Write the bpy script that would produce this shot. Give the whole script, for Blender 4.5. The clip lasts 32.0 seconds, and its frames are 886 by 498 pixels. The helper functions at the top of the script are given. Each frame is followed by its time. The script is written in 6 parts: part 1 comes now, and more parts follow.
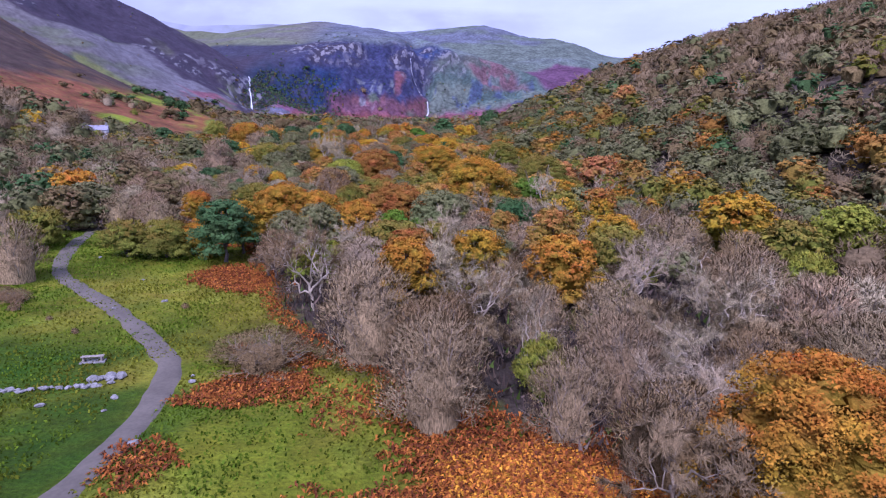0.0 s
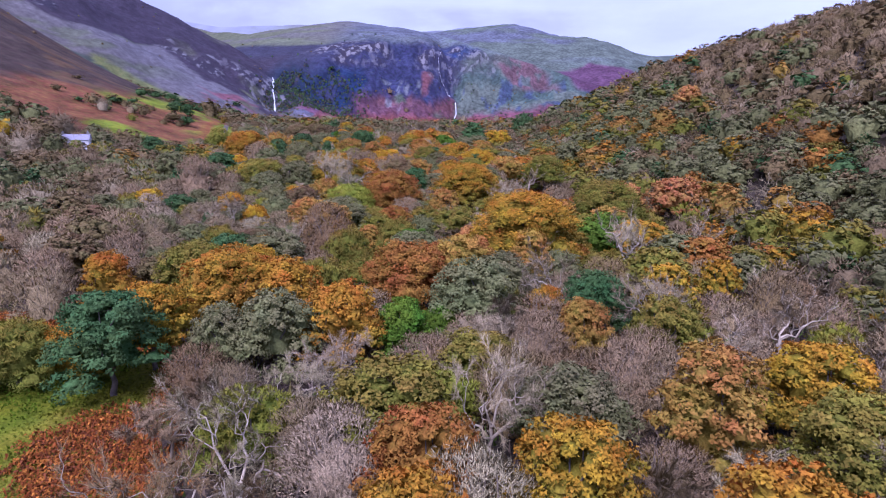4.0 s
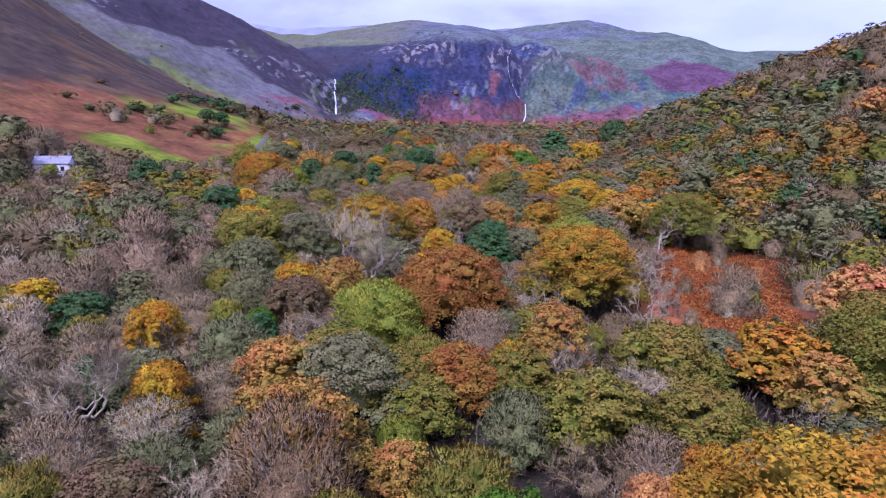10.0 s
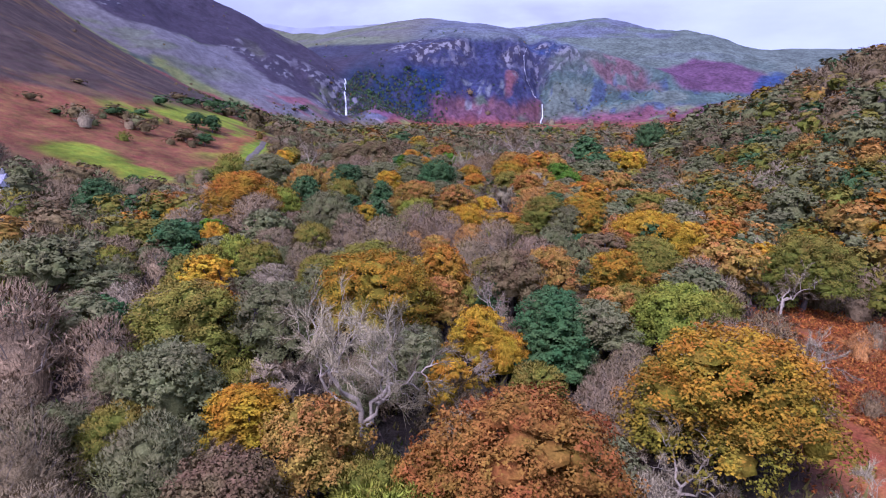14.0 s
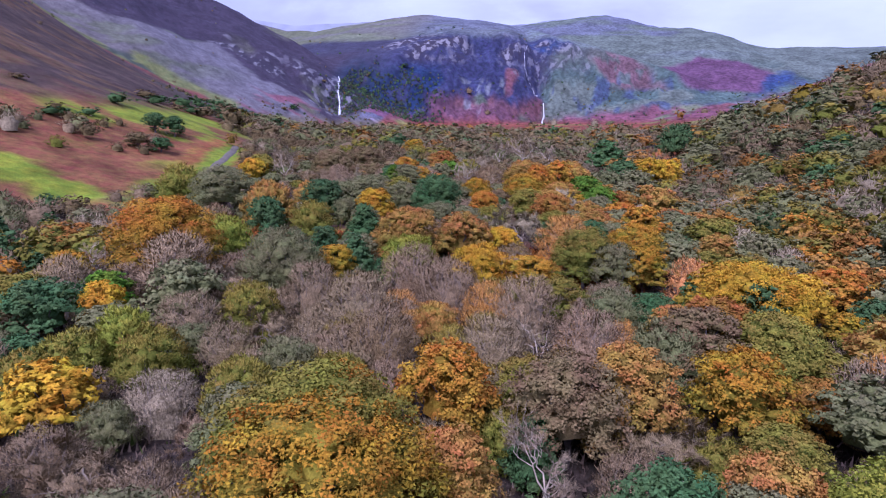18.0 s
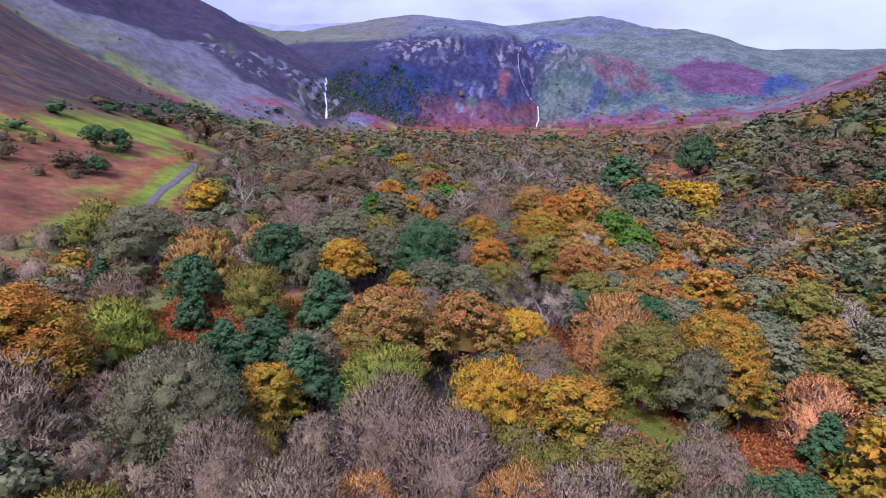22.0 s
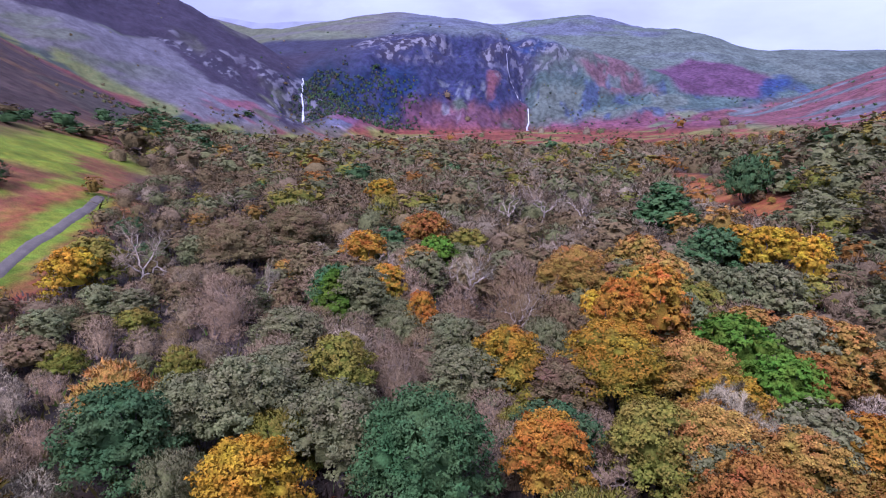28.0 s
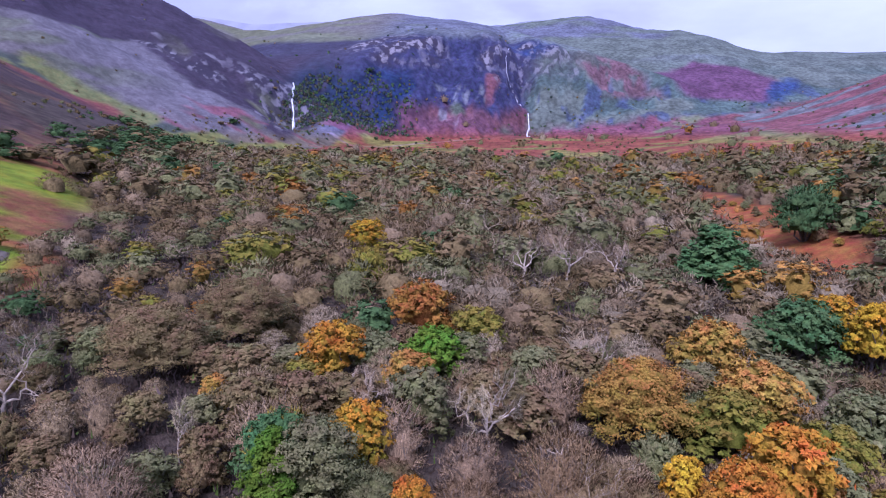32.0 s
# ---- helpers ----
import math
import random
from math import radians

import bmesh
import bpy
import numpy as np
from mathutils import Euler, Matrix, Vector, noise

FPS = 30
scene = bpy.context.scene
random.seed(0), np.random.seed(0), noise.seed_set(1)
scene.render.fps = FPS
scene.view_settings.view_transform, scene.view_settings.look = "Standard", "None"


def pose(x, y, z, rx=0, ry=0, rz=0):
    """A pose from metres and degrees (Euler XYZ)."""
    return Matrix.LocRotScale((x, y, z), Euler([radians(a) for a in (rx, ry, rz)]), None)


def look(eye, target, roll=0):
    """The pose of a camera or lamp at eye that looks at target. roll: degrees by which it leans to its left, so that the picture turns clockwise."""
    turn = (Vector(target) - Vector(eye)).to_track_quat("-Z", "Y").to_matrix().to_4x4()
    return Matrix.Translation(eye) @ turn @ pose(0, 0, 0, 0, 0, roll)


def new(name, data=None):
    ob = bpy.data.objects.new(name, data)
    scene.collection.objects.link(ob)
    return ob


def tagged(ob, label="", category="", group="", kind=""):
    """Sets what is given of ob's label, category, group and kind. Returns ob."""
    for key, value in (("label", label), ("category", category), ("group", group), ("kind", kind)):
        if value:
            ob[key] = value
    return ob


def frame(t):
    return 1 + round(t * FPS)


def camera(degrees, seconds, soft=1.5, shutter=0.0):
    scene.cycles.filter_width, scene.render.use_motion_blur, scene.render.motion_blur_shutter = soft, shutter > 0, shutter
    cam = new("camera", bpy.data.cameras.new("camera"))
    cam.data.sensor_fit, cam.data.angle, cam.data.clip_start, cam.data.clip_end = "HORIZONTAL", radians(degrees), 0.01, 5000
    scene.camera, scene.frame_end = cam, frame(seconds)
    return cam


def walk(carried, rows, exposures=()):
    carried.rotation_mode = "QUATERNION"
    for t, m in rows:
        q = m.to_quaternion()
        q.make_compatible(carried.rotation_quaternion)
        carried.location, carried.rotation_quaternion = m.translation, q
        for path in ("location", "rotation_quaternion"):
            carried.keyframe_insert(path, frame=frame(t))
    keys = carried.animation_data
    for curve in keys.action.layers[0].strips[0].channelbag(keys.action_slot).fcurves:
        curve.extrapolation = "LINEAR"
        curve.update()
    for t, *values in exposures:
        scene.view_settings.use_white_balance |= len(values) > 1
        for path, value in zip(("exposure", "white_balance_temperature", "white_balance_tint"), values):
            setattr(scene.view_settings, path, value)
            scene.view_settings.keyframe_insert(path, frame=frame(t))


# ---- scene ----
cam = camera(70.8, 32.0, soft=1.15, shutter=0.15)
METRES, EYE, TILT, LEAN, TURN = 300.0, 20.0, -10.2, 0.0, 0.0
ROWS = [
    (0.0, 0.0, 0.0, 0.0, 0.0, 0.0, -0.0),
    (0.5, -0.0002, 0.0128, 0.0038, 0.03, 0.02, -0.02),
    (1.0, -0.0004, 0.0267, 0.008, 0.08, 0.03, -0.04),
    (1.5, -0.0008, 0.0417, 0.0124, 0.16, 0.02, -0.05),
    (2.0, -0.0012, 0.0576, 0.0168, 0.26, 0.01, -0.07),
    (2.5, -0.0018, 0.074, 0.0213, 0.52, 0.01, -0.11),
    (3.0, -0.0025, 0.0907, 0.0258, 1.09, 0.0, -0.21),
    (3.5, -0.0033, 0.1077, 0.0301, 1.76, 0.01, -0.31),
    (5.5, -0.009, 0.1758, 0.0469, 4.35, -0.06, -0.69),
    (6.0, -0.0108, 0.1927, 0.0508, 4.83, -0.07, -0.79),
    (6.5, -0.0127, 0.2094, 0.0548, 5.28, -0.07, -0.87),
    (7.0, -0.0147, 0.2258, 0.0593, 5.72, -0.09, -0.98),
    (7.5, -0.0168, 0.242, 0.0641, 6.15, -0.07, -1.04),
    (8.0, -0.0192, 0.2584, 0.0694, 6.58, -0.08, -1.13),
    (8.5, -0.0217, 0.2751, 0.0748, 7.02, -0.07, -1.19),
    (9.0, -0.0243, 0.291, 0.0805, 7.43, -0.08, -1.31),
    (9.5, -0.0268, 0.3061, 0.0856, 7.87, -0.08, -1.38),
    (10.0, -0.0292, 0.3204, 0.0903, 8.26, -0.11, -1.44),
    (10.5, -0.0319, 0.3364, 0.0952, 8.59, -0.11, -1.49),
    (11.0, -0.0348, 0.3526, 0.1012, 8.82, -0.12, -1.54),
    (11.5, -0.0398, 0.3681, 0.107, 9.03, -0.12, -1.57),
    (12.0, -0.0435, 0.3838, 0.1118, 9.18, -0.14, -1.61),
    (12.5, -0.0463, 0.3986, 0.1144, 9.27, -0.14, -1.62),
    (13.0, -0.0488, 0.4117, 0.1164, 9.31, -0.14, -1.61),
    (13.5, -0.0536, 0.4237, 0.1188, 9.31, -0.15, -1.64),
    (14.0, -0.0574, 0.4365, 0.1212, 9.31, -0.16, -1.64),
    (14.5, -0.0608, 0.4502, 0.1237, 9.29, -0.18, -1.65),
    (16.5, -0.0713, 0.5069, 0.1375, 9.32, -0.24, -1.66),
    (17.0, -0.0741, 0.5225, 0.1414, 9.26, -0.22, -1.68),
    (17.5, -0.0773, 0.5385, 0.1451, 9.18, -0.22, -1.68),
    (18.0, -0.0804, 0.555, 0.1488, 9.05, -0.23, -1.67),
    (18.5, -0.0832, 0.571, 0.1529, 8.9, -0.22, -1.67),
    (19.0, -0.0856, 0.5849, 0.1574, 8.81, -0.24, -1.65),
    (19.5, -0.0879, 0.597, 0.1621, 8.71, -0.23, -1.67),
    (20.0, -0.0901, 0.6093, 0.1665, 8.64, -0.25, -1.64),
    (20.5, -0.0926, 0.6218, 0.1708, 8.56, -0.23, -1.65),
    (21.0, -0.0949, 0.6347, 0.1754, 8.49, -0.21, -1.65),
    (21.5, -0.0972, 0.6482, 0.1801, 8.4, -0.18, -1.62),
    (22.0, -0.0997, 0.6626, 0.1849, 8.25, -0.16, -1.61),
    (22.5, -0.1024, 0.6779, 0.1898, 8.07, -0.14, -1.58),
    (23.0, -0.1051, 0.6936, 0.1948, 7.88, -0.13, -1.57),
    (23.5, -0.1077, 0.7094, 0.2001, 7.7, -0.13, -1.56),
    (24.0, -0.11, 0.7242, 0.2056, 7.55, -0.13, -1.56),
    (24.5, -0.1121, 0.7376, 0.2107, 7.36, -0.11, -1.54),
    (25.0, -0.1141, 0.7504, 0.2155, 7.14, -0.08, -1.51),
    (25.5, -0.1162, 0.7639, 0.2193, 6.98, -0.07, -1.48),
    (27.5, -0.1292, 0.8213, 0.2315, 6.81, -0.15, -1.39),
    (28.0, -0.1331, 0.8327, 0.2358, 6.79, -0.15, -1.4),
    (28.5, -0.1348, 0.8447, 0.24, 6.76, -0.14, -1.4),
    (29.0, -0.1364, 0.857, 0.2442, 6.73, -0.13, -1.4),
    (29.5, -0.1387, 0.8699, 0.2492, 6.69, -0.12, -1.4),
    (30.0, -0.1409, 0.8839, 0.2554, 6.66, -0.11, -1.37),
    (30.5, -0.143, 0.8985, 0.2621, 6.65, -0.1, -1.34),
    (31.0, -0.145, 0.9135, 0.2693, 6.61, -0.1, -1.31),
    (31.5, -0.1472, 0.9287, 0.275, 6.56, -0.09, -1.29),
    (32.0, -0.1494, 0.9442, 0.2793, 6.5, -0.06, -1.28),
]
walk(cam, [(t, pose(0, 0, EYE, TILT, LEAN, TURN) @ pose(METRES * x, METRES * y, METRES * z, 90 + pitch, roll, yaw)) for t, x, y, z, yaw, pitch, roll in ROWS],
     exposures=[(0.0, -0.12, 5180, 49), (32.0, -0.1, 5180, 50)])

# ---- daylight under a bright overcast sky ----
world = bpy.data.worlds.new("overcast_sky")
scene.world = world
world.use_nodes = True
wt = world.node_tree
wt.nodes.clear()
SUN_UP, SUN_TURN = radians(50), radians(196)
sky = wt.nodes.new("ShaderNodeTexSky")
sky.sky_type, sky.sun_disc, sky.sun_elevation, sky.sun_rotation = "NISHITA", False, SUN_UP, SUN_TURN
sky.air_density, sky.dust_density, sky.ozone_density = 1.0, 2.0, 1.5
coords = wt.nodes.new("ShaderNodeTexCoord")
flat = wt.nodes.new("ShaderNodeMapping")
flat.inputs["Scale"].default_value = (2.2, 2.2, 6.0)
puffs = wt.nodes.new("ShaderNodeTexNoise")
puffs.inputs["Scale"].default_value, puffs.inputs["Detail"].default_value, puffs.inputs["Roughness"].default_value = 1.6, 6, 0.55
cloud = wt.nodes.new("ShaderNodeValToRGB")
cloud.color_ramp.elements[0].position, cloud.color_ramp.elements[0].color = 0.36, (7.8, 9.1, 11.2, 1)
cloud.color_ramp.elements[1].position, cloud.color_ramp.elements[1].color = 0.66, (10.0, 11.6, 14.3, 1)
veil = wt.nodes.new("ShaderNodeMix")
veil.data_type = "RGBA"
veil.inputs["Factor"].default_value = 0.88
glow = wt.nodes.new("ShaderNodeBackground")
glow.inputs["Strength"].default_value = 0.095
out = wt.nodes.new("ShaderNodeOutputWorld")
wt.links.new(coords.outputs["Generated"], flat.inputs["Vector"])
wt.links.new(flat.outputs["Vector"], puffs.inputs["Vector"])
wt.links.new(puffs.outputs["Fac"], cloud.inputs["Fac"])
wt.links.new(sky.outputs["Color"], veil.inputs["A"])
wt.links.new(cloud.outputs["Color"], veil.inputs["B"])
wt.links.new(veil.outputs["Result"], glow.inputs["Color"])
wt.links.new(glow.outputs["Background"], out.inputs["Surface"])
sun = new("sun", bpy.data.lights.new("sun", "SUN"))
sun.data.energy, sun.data.angle, sun.data.color = 4.8, radians(18), (1.0, 0.965, 0.93)
sun.matrix_world = look((0, 0, 400), (-400 * math.sin(SUN_TURN) / math.tan(SUN_UP), -400 * math.cos(SUN_TURN) / math.tan(SUN_UP), 0))
scene.view_settings.exposure = 0.0

# ---- materials ----
def shader(name, rough_value=0.85, gloss=0.25):
    m = bpy.data.materials.new(name)
    m.use_nodes = True
    b = m.node_tree.nodes["Principled BSDF"]
    b.inputs["Roughness"].default_value = rough_value
    b.inputs["Specular IOR Level"].default_value = gloss
    return m, m.node_tree.nodes, m.node_tree.links, b


def noise_node(nodes, links, size, detail=4, stretch=None, how="Position"):
    """Noise with features of the given size in metres."""
    n = nodes.new("ShaderNodeTexNoise")
    n.inputs["Scale"].default_value, n.inputs["Detail"].default_value = 1.0 / size, detail
    src = nodes.new("ShaderNodeNewGeometry").outputs["Position"] if how == "Position" else nodes.new("ShaderNodeTexCoord").outputs["Object"]
    if stretch:
        mp = nodes.new("ShaderNodeMapping")
        mp.inputs["Scale"].default_value = stretch
        links.new(src, mp.inputs["Vector"])
        src = mp.outputs["Vector"]
    links.new(src, n.inputs["Vector"])
    return n.outputs["Fac"]


def scaled(nodes, links, value, low, high, a=0.3, b=0.7):
    r = nodes.new("ShaderNodeMapRange")
    r.inputs["From Min"].default_value, r.inputs["From Max"].default_value = a, b
    r.inputs["To Min"].default_value, r.inputs["To Max"].default_value = low, high
    links.new(value, r.inputs["Value"])
    return r.outputs["Result"]


def times(nodes, links, colour, value):
    """The colour made lighter or darker by a value about 1."""
    h = nodes.new("ShaderNodeVectorMath")
    h.operation = "SCALE"
    links.new(colour, h.inputs[0])
    links.new(value, h.inputs["Scale"])
    return h.outputs["Vector"]


def product(nodes, links, a, b):
    m = nodes.new("ShaderNodeMath")
    m.operation = "MULTIPLY"
    links.new(a, m.inputs[0])
    links.new(b, m.inputs[1])
    return m.outputs["Value"]


def bumped(nodes, links, b, value, strength, distance):
    n = nodes.new("ShaderNodeBump")
    n.inputs["Strength"].default_value, n.inputs["Distance"].default_value = strength, distance
    links.new(value, n.inputs["Height"])
    links.new(n.outputs["Normal"], b.inputs["Normal"])


def toned(name, source, low=0.6, high=1.4, through_leaf=0.0, gloss=0.04, patch=0.0, leaflet=0.0, fibre=None, fleck=0.5):
    """Leaves, twigs and bark: the plant's own colour (from the object or the mesh), varied leaf by leaf."""
    m, n, l, b = shader(name, 0.75, gloss)
    if source == "object":
        colour = n.new("ShaderNodeObjectInfo").outputs["Color"]
    else:
        a = n.new("ShaderNodeAttribute")
        a.attribute_name = "tone"
        colour = a.outputs["Color"]
    vary = scaled(n, l, n.new("ShaderNodeNewGeometry").outputs["Random Per Island"], low, high, 0, 1)
    if patch:
        vary = product(n, l, vary, scaled(n, l, noise_node(n, l, 1.6, 2), 1 - patch, 1 + patch))
        hue = n.new("ShaderNodeHueSaturation")
        l.new(colour, hue.inputs["Color"])
        l.new(scaled(n, l, noise_node(n, l, 2.4, 2), 0.475, 0.53), hue.inputs["Hue"])
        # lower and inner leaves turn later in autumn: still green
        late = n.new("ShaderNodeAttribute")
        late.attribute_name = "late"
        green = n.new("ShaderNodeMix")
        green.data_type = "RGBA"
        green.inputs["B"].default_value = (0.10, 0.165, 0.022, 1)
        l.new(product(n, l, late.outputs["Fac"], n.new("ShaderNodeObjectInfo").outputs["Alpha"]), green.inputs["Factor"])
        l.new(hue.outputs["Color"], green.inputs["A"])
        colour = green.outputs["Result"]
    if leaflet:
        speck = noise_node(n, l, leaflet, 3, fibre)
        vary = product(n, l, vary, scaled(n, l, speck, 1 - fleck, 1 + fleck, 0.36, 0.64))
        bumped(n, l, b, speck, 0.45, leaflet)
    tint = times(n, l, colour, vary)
    l.new(tint, b.inputs["Base Color"])
    if through_leaf:
        t = n.new("ShaderNodeBsdfTranslucent")
        l.new(tint, t.inputs["Color"])
        mix = n.new("ShaderNodeMixShader")
        mix.inputs["Fac"].default_value = through_leaf
        l.new(b.outputs["BSDF"], mix.inputs[1])
        l.new(t.outputs["BSDF"], mix.inputs[2])
        l.new(mix.outputs["Shader"], n["Material Output"].inputs["Surface"])
    return m


def plain(name, colour, rough_value=0.85, size=0.4, spread=0.3, relief=0.0, gloss=0.25, fine=0.06):
    m, n, l, b = shader(name, rough_value, gloss)
    c = n.new("ShaderNodeRGB")
    c.outputs["Color"].default_value = (*colour, 1)
    v = product(n, l, scaled(n, l, noise_node(n, l, size), 1 - spread, 1 + spread), scaled(n, l, noise_node(n, l, fine, 3), 1 - spread * 0.7, 1 + spread * 0.7))
    l.new(times(n, l, c.outputs["Color"], v), b.inputs["Base Color"])
    if relief:
        bumped(n, l, b, noise_node(n, l, fine * 2, 5), 0.7, relief)
    return m


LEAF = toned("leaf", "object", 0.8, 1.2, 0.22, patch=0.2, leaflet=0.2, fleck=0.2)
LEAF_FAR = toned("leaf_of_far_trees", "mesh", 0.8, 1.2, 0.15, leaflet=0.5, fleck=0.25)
TWIG = toned("twig", "object", 0.72, 1.28, leaflet=0.16, fibre=(1.6, 1.6, 0.35))
FROND = toned("bracken_frond", "mesh", 0.5, 1.5, 0.2)
GRASS_BLADE = toned("grass_blade", "mesh", 0.6, 1.4, 0.2)
BARK = plain("bark", (0.10, 0.085, 0.075), 0.9, 0.5, 0.4, 0.03)
PALE_BARK = plain("pale_lichened_bark", (0.42, 0.355, 0.26), 0.9, 0.6, 0.35, 0.02)
TWIG_BARK = plain("grey_brown_twig_bark", (0.25, 0.205, 0.15), 0.9, 0.6, 0.35, 0.02)
STONE = plain("grey_fieldstone", (0.21, 0.205, 0.195), 0.85, 0.3, 0.35, 0.03)
TIMBER = plain("weathered_timber", (0.26, 0.23, 0.20), 0.8, 0.2, 0.3, 0.01)
ASPHALT = plain("worn_grey_tarmac", (0.122, 0.106, 0.082), 0.9, 2.2, 0.16, 0.01, fine=0.25)
WHITEWASH = plain("whitewashed_wall", (0.62, 0.62, 0.64), 0.8, 0.8, 0.12, 0.01)
SLATE = plain("blue_grey_slate", (0.27, 0.265, 0.32), 0.6, 0.5, 0.25, 0.01)
DARK_PAINT = plain("dark_window", (0.03, 0.035, 0.045), 0.2, 0.5, 0.1, 0, 0.5)


def ground_material():
    m, n, l, b = shader("ground", 0.95, 0.1)
    a = n.new("ShaderNodeAttribute")
    a.attribute_name = "tone"
    far, mid, fine = noise_node(n, l, 11, 10), noise_node(n, l, 2.2, 5), noise_node(n, l, 0.28, 4)
    v = product(n, l, product(n, l, scaled(n, l, far, 0.7, 1.3, 0.36, 0.64), scaled(n, l, mid, 0.75, 1.25)), scaled(n, l, fine, 0.7, 1.3))
    # tussocks, scars and runnels on the open hills
    moor = n.new("ShaderNodeAttribute")
    moor.attribute_name = "moor"
    tuft = product(n, l, scaled(n, l, noise_node(n, l, 6, 7), 0.68, 1.26, 0.36, 0.64), scaled(n, l, noise_node(n, l, 30, 7), 0.78, 1.2, 0.38, 0.62))
    blend = n.new("ShaderNodeMix")
    l.new(v, blend.inputs["A"])
    l.new(moor.outputs["Fac"], blend.inputs["Factor"])
    l.new(tuft, blend.inputs["B"])
    v = blend.outputs["Result"]
    hue = n.new("ShaderNodeHueSaturation")
    l.new(a.outputs["Color"], hue.inputs["Color"])
    l.new(scaled(n, l, noise_node(n, l, 3.4, 6), 0.475, 0.525), hue.inputs["Hue"])
    tint = times(n, l, hue.outputs["Color"], v)
    # bare rock: ribs, ledges and dark joints
    rib = noise_node(n, l, 11, 9, (1.3, 0.8, 0.7))
    r = n.new("ShaderNodeValToRGB")
    for e, (at, c) in zip(r.color_ramp.elements, ((0.5, (0.04, 0.036, 0.052, 1)), (0.59, (0.20, 0.195, 0.215, 1)))):
        e.position, e.color = at, c
    l.new(rib, r.inputs["Fac"])
    mix = n.new("ShaderNodeMix")
    mix.data_type = "RGBA"
    rock = n.new("ShaderNodeAttribute")
    rock.attribute_name = "rock"
    l.new(product(n, l, rock.outputs["Fac"], scaled(n, l, noise_node(n, l, 34, 5), 0.25, 1.0, 0.42, 0.55)), mix.inputs["Factor"])
    l.new(tint, mix.inputs["A"])
    l.new(r.outputs["Color"], mix.inputs["B"])
    l.new(mix.outputs["Result"], b.inputs["Base Color"])
    relief = n.new("ShaderNodeMath")
    relief.operation = "ADD"
    l.new(product(n, l, mid, fine), relief.inputs[0])
    l.new(product(n, l, product(n, l, rib, rock.outputs["Fac"]), scaled(n, l, rib, 7, 7)), relief.inputs[1])
    bumped(n, l, b, relief.outputs["Value"], 0.7, 0.6)
    return m


GROUND = ground_material()
# ---- the lie of the land: one height for every place, used by the ground and by all that stands on it ----
def sm(a, b, v):
    u = np.clip((np.asarray(v, float) - a) / (b - a), 0, 1)
    return u * u * (3 - 2 * u)


def lattice(ix, iy, seed):
    n = (ix.astype(np.int64) * 374761393 + iy.astype(np.int64) * 668265263 + seed * 1442695041) & 0xFFFFFFFF
    n = ((n ^ (n >> 13)) * 1274126177) & 0xFFFFFFFF
    return ((n ^ (n >> 16)) & 0xFFFFFF) / float(0xFFFFFF)


def grain(x, y, size, seed=0):
    """Smooth random field from -1 to 1 with features of the given size in metres."""
    x, y = np.asarray(x, float) / size, np.asarray(y, float) / size
    ix, iy = np.floor(x), np.floor(y)
    u, v = x - ix, y - iy
    u, v = u * u * (3 - 2 * u), v * v * (3 - 2 * v)
    a, b = lattice(ix, iy, seed), lattice(ix + 1, iy, seed)
    c, d = lattice(ix, iy + 1, seed), lattice(ix + 1, iy + 1, seed)
    return 2 * ((a * (1 - u) + b * u) * (1 - v) + (c * (1 - u) + d * u) * v) - 1


def rough(x, y, size, seed=0, octaves=4):
    return sum(0.5 ** k * grain(x + 37 * k, y - 53 * k, size * 0.5 ** k, seed + k) for k in range(octaves))


def to_line(x, y, a, b):
    """Distance to the segment a-b and how far along it, 0 to 1."""
    dx, dy = b[0] - a[0], b[1] - a[1]
    u = np.clip(((x - a[0]) * dx + (y - a[1]) * dy) / (dx * dx + dy * dy), 0, 1)
    return np.hypot(x - a[0] - u * dx, y - a[1] - u * dy), u


def ridge(x, y, crest, slope, width):
    best = None
    for a, b in zip(crest, crest[1:]):
        d, u = to_line(x, y, a, b)
        z = a[2] + (b[2] - a[2]) * u - slope * d * d / (d + width)
        best = z if best is None else np.maximum(best, z)
    return best


def soft_max(a, b, k):
    h = np.clip(0.5 + 0.5 * (a - b) / k, 0, 1)
    return b + (a - b) * h + k * h * (1 - h)


def valley_floor(x, y):
    z = np.interp(y, [-600, 0, 50, 120, 200, 250, 290, 340, 400, 500, 600, 890, 1170, 4000], [-8, 0, 0.8, 1.5, 4.6, 7.8, 10.4, 13.0, 15.5, 19, 23, 37, 51, 120])
    z = z + 0.05 * np.maximum(0, -x) * sm(30, 200, y) * (1 - sm(500, 900, y)) + 0.02 * np.maximum(0, -x) * (1 - sm(30, 200, y))
    z = z - 2.5 * np.exp(-((x - beck(y)) / 9) ** 2) * (1 - sm(500, 700, y))
    return z


def beck(y):
    """Where the stream runs, at the foot of the right hand hill."""
    return np.interp(y, [-300, 0, 100, 200, 290, 350, 420, 520, 700, 1000, 1200], [60, 50, 48, 34, 24, 10, -4, -10, -20, -30, -28])


def hill_foot(y):
    return np.interp(y, [-400, 0, 100, 200, 290, 350, 430, 520, 700], [140, 110, 80, 48, 34, 24, 20, 26, 60])


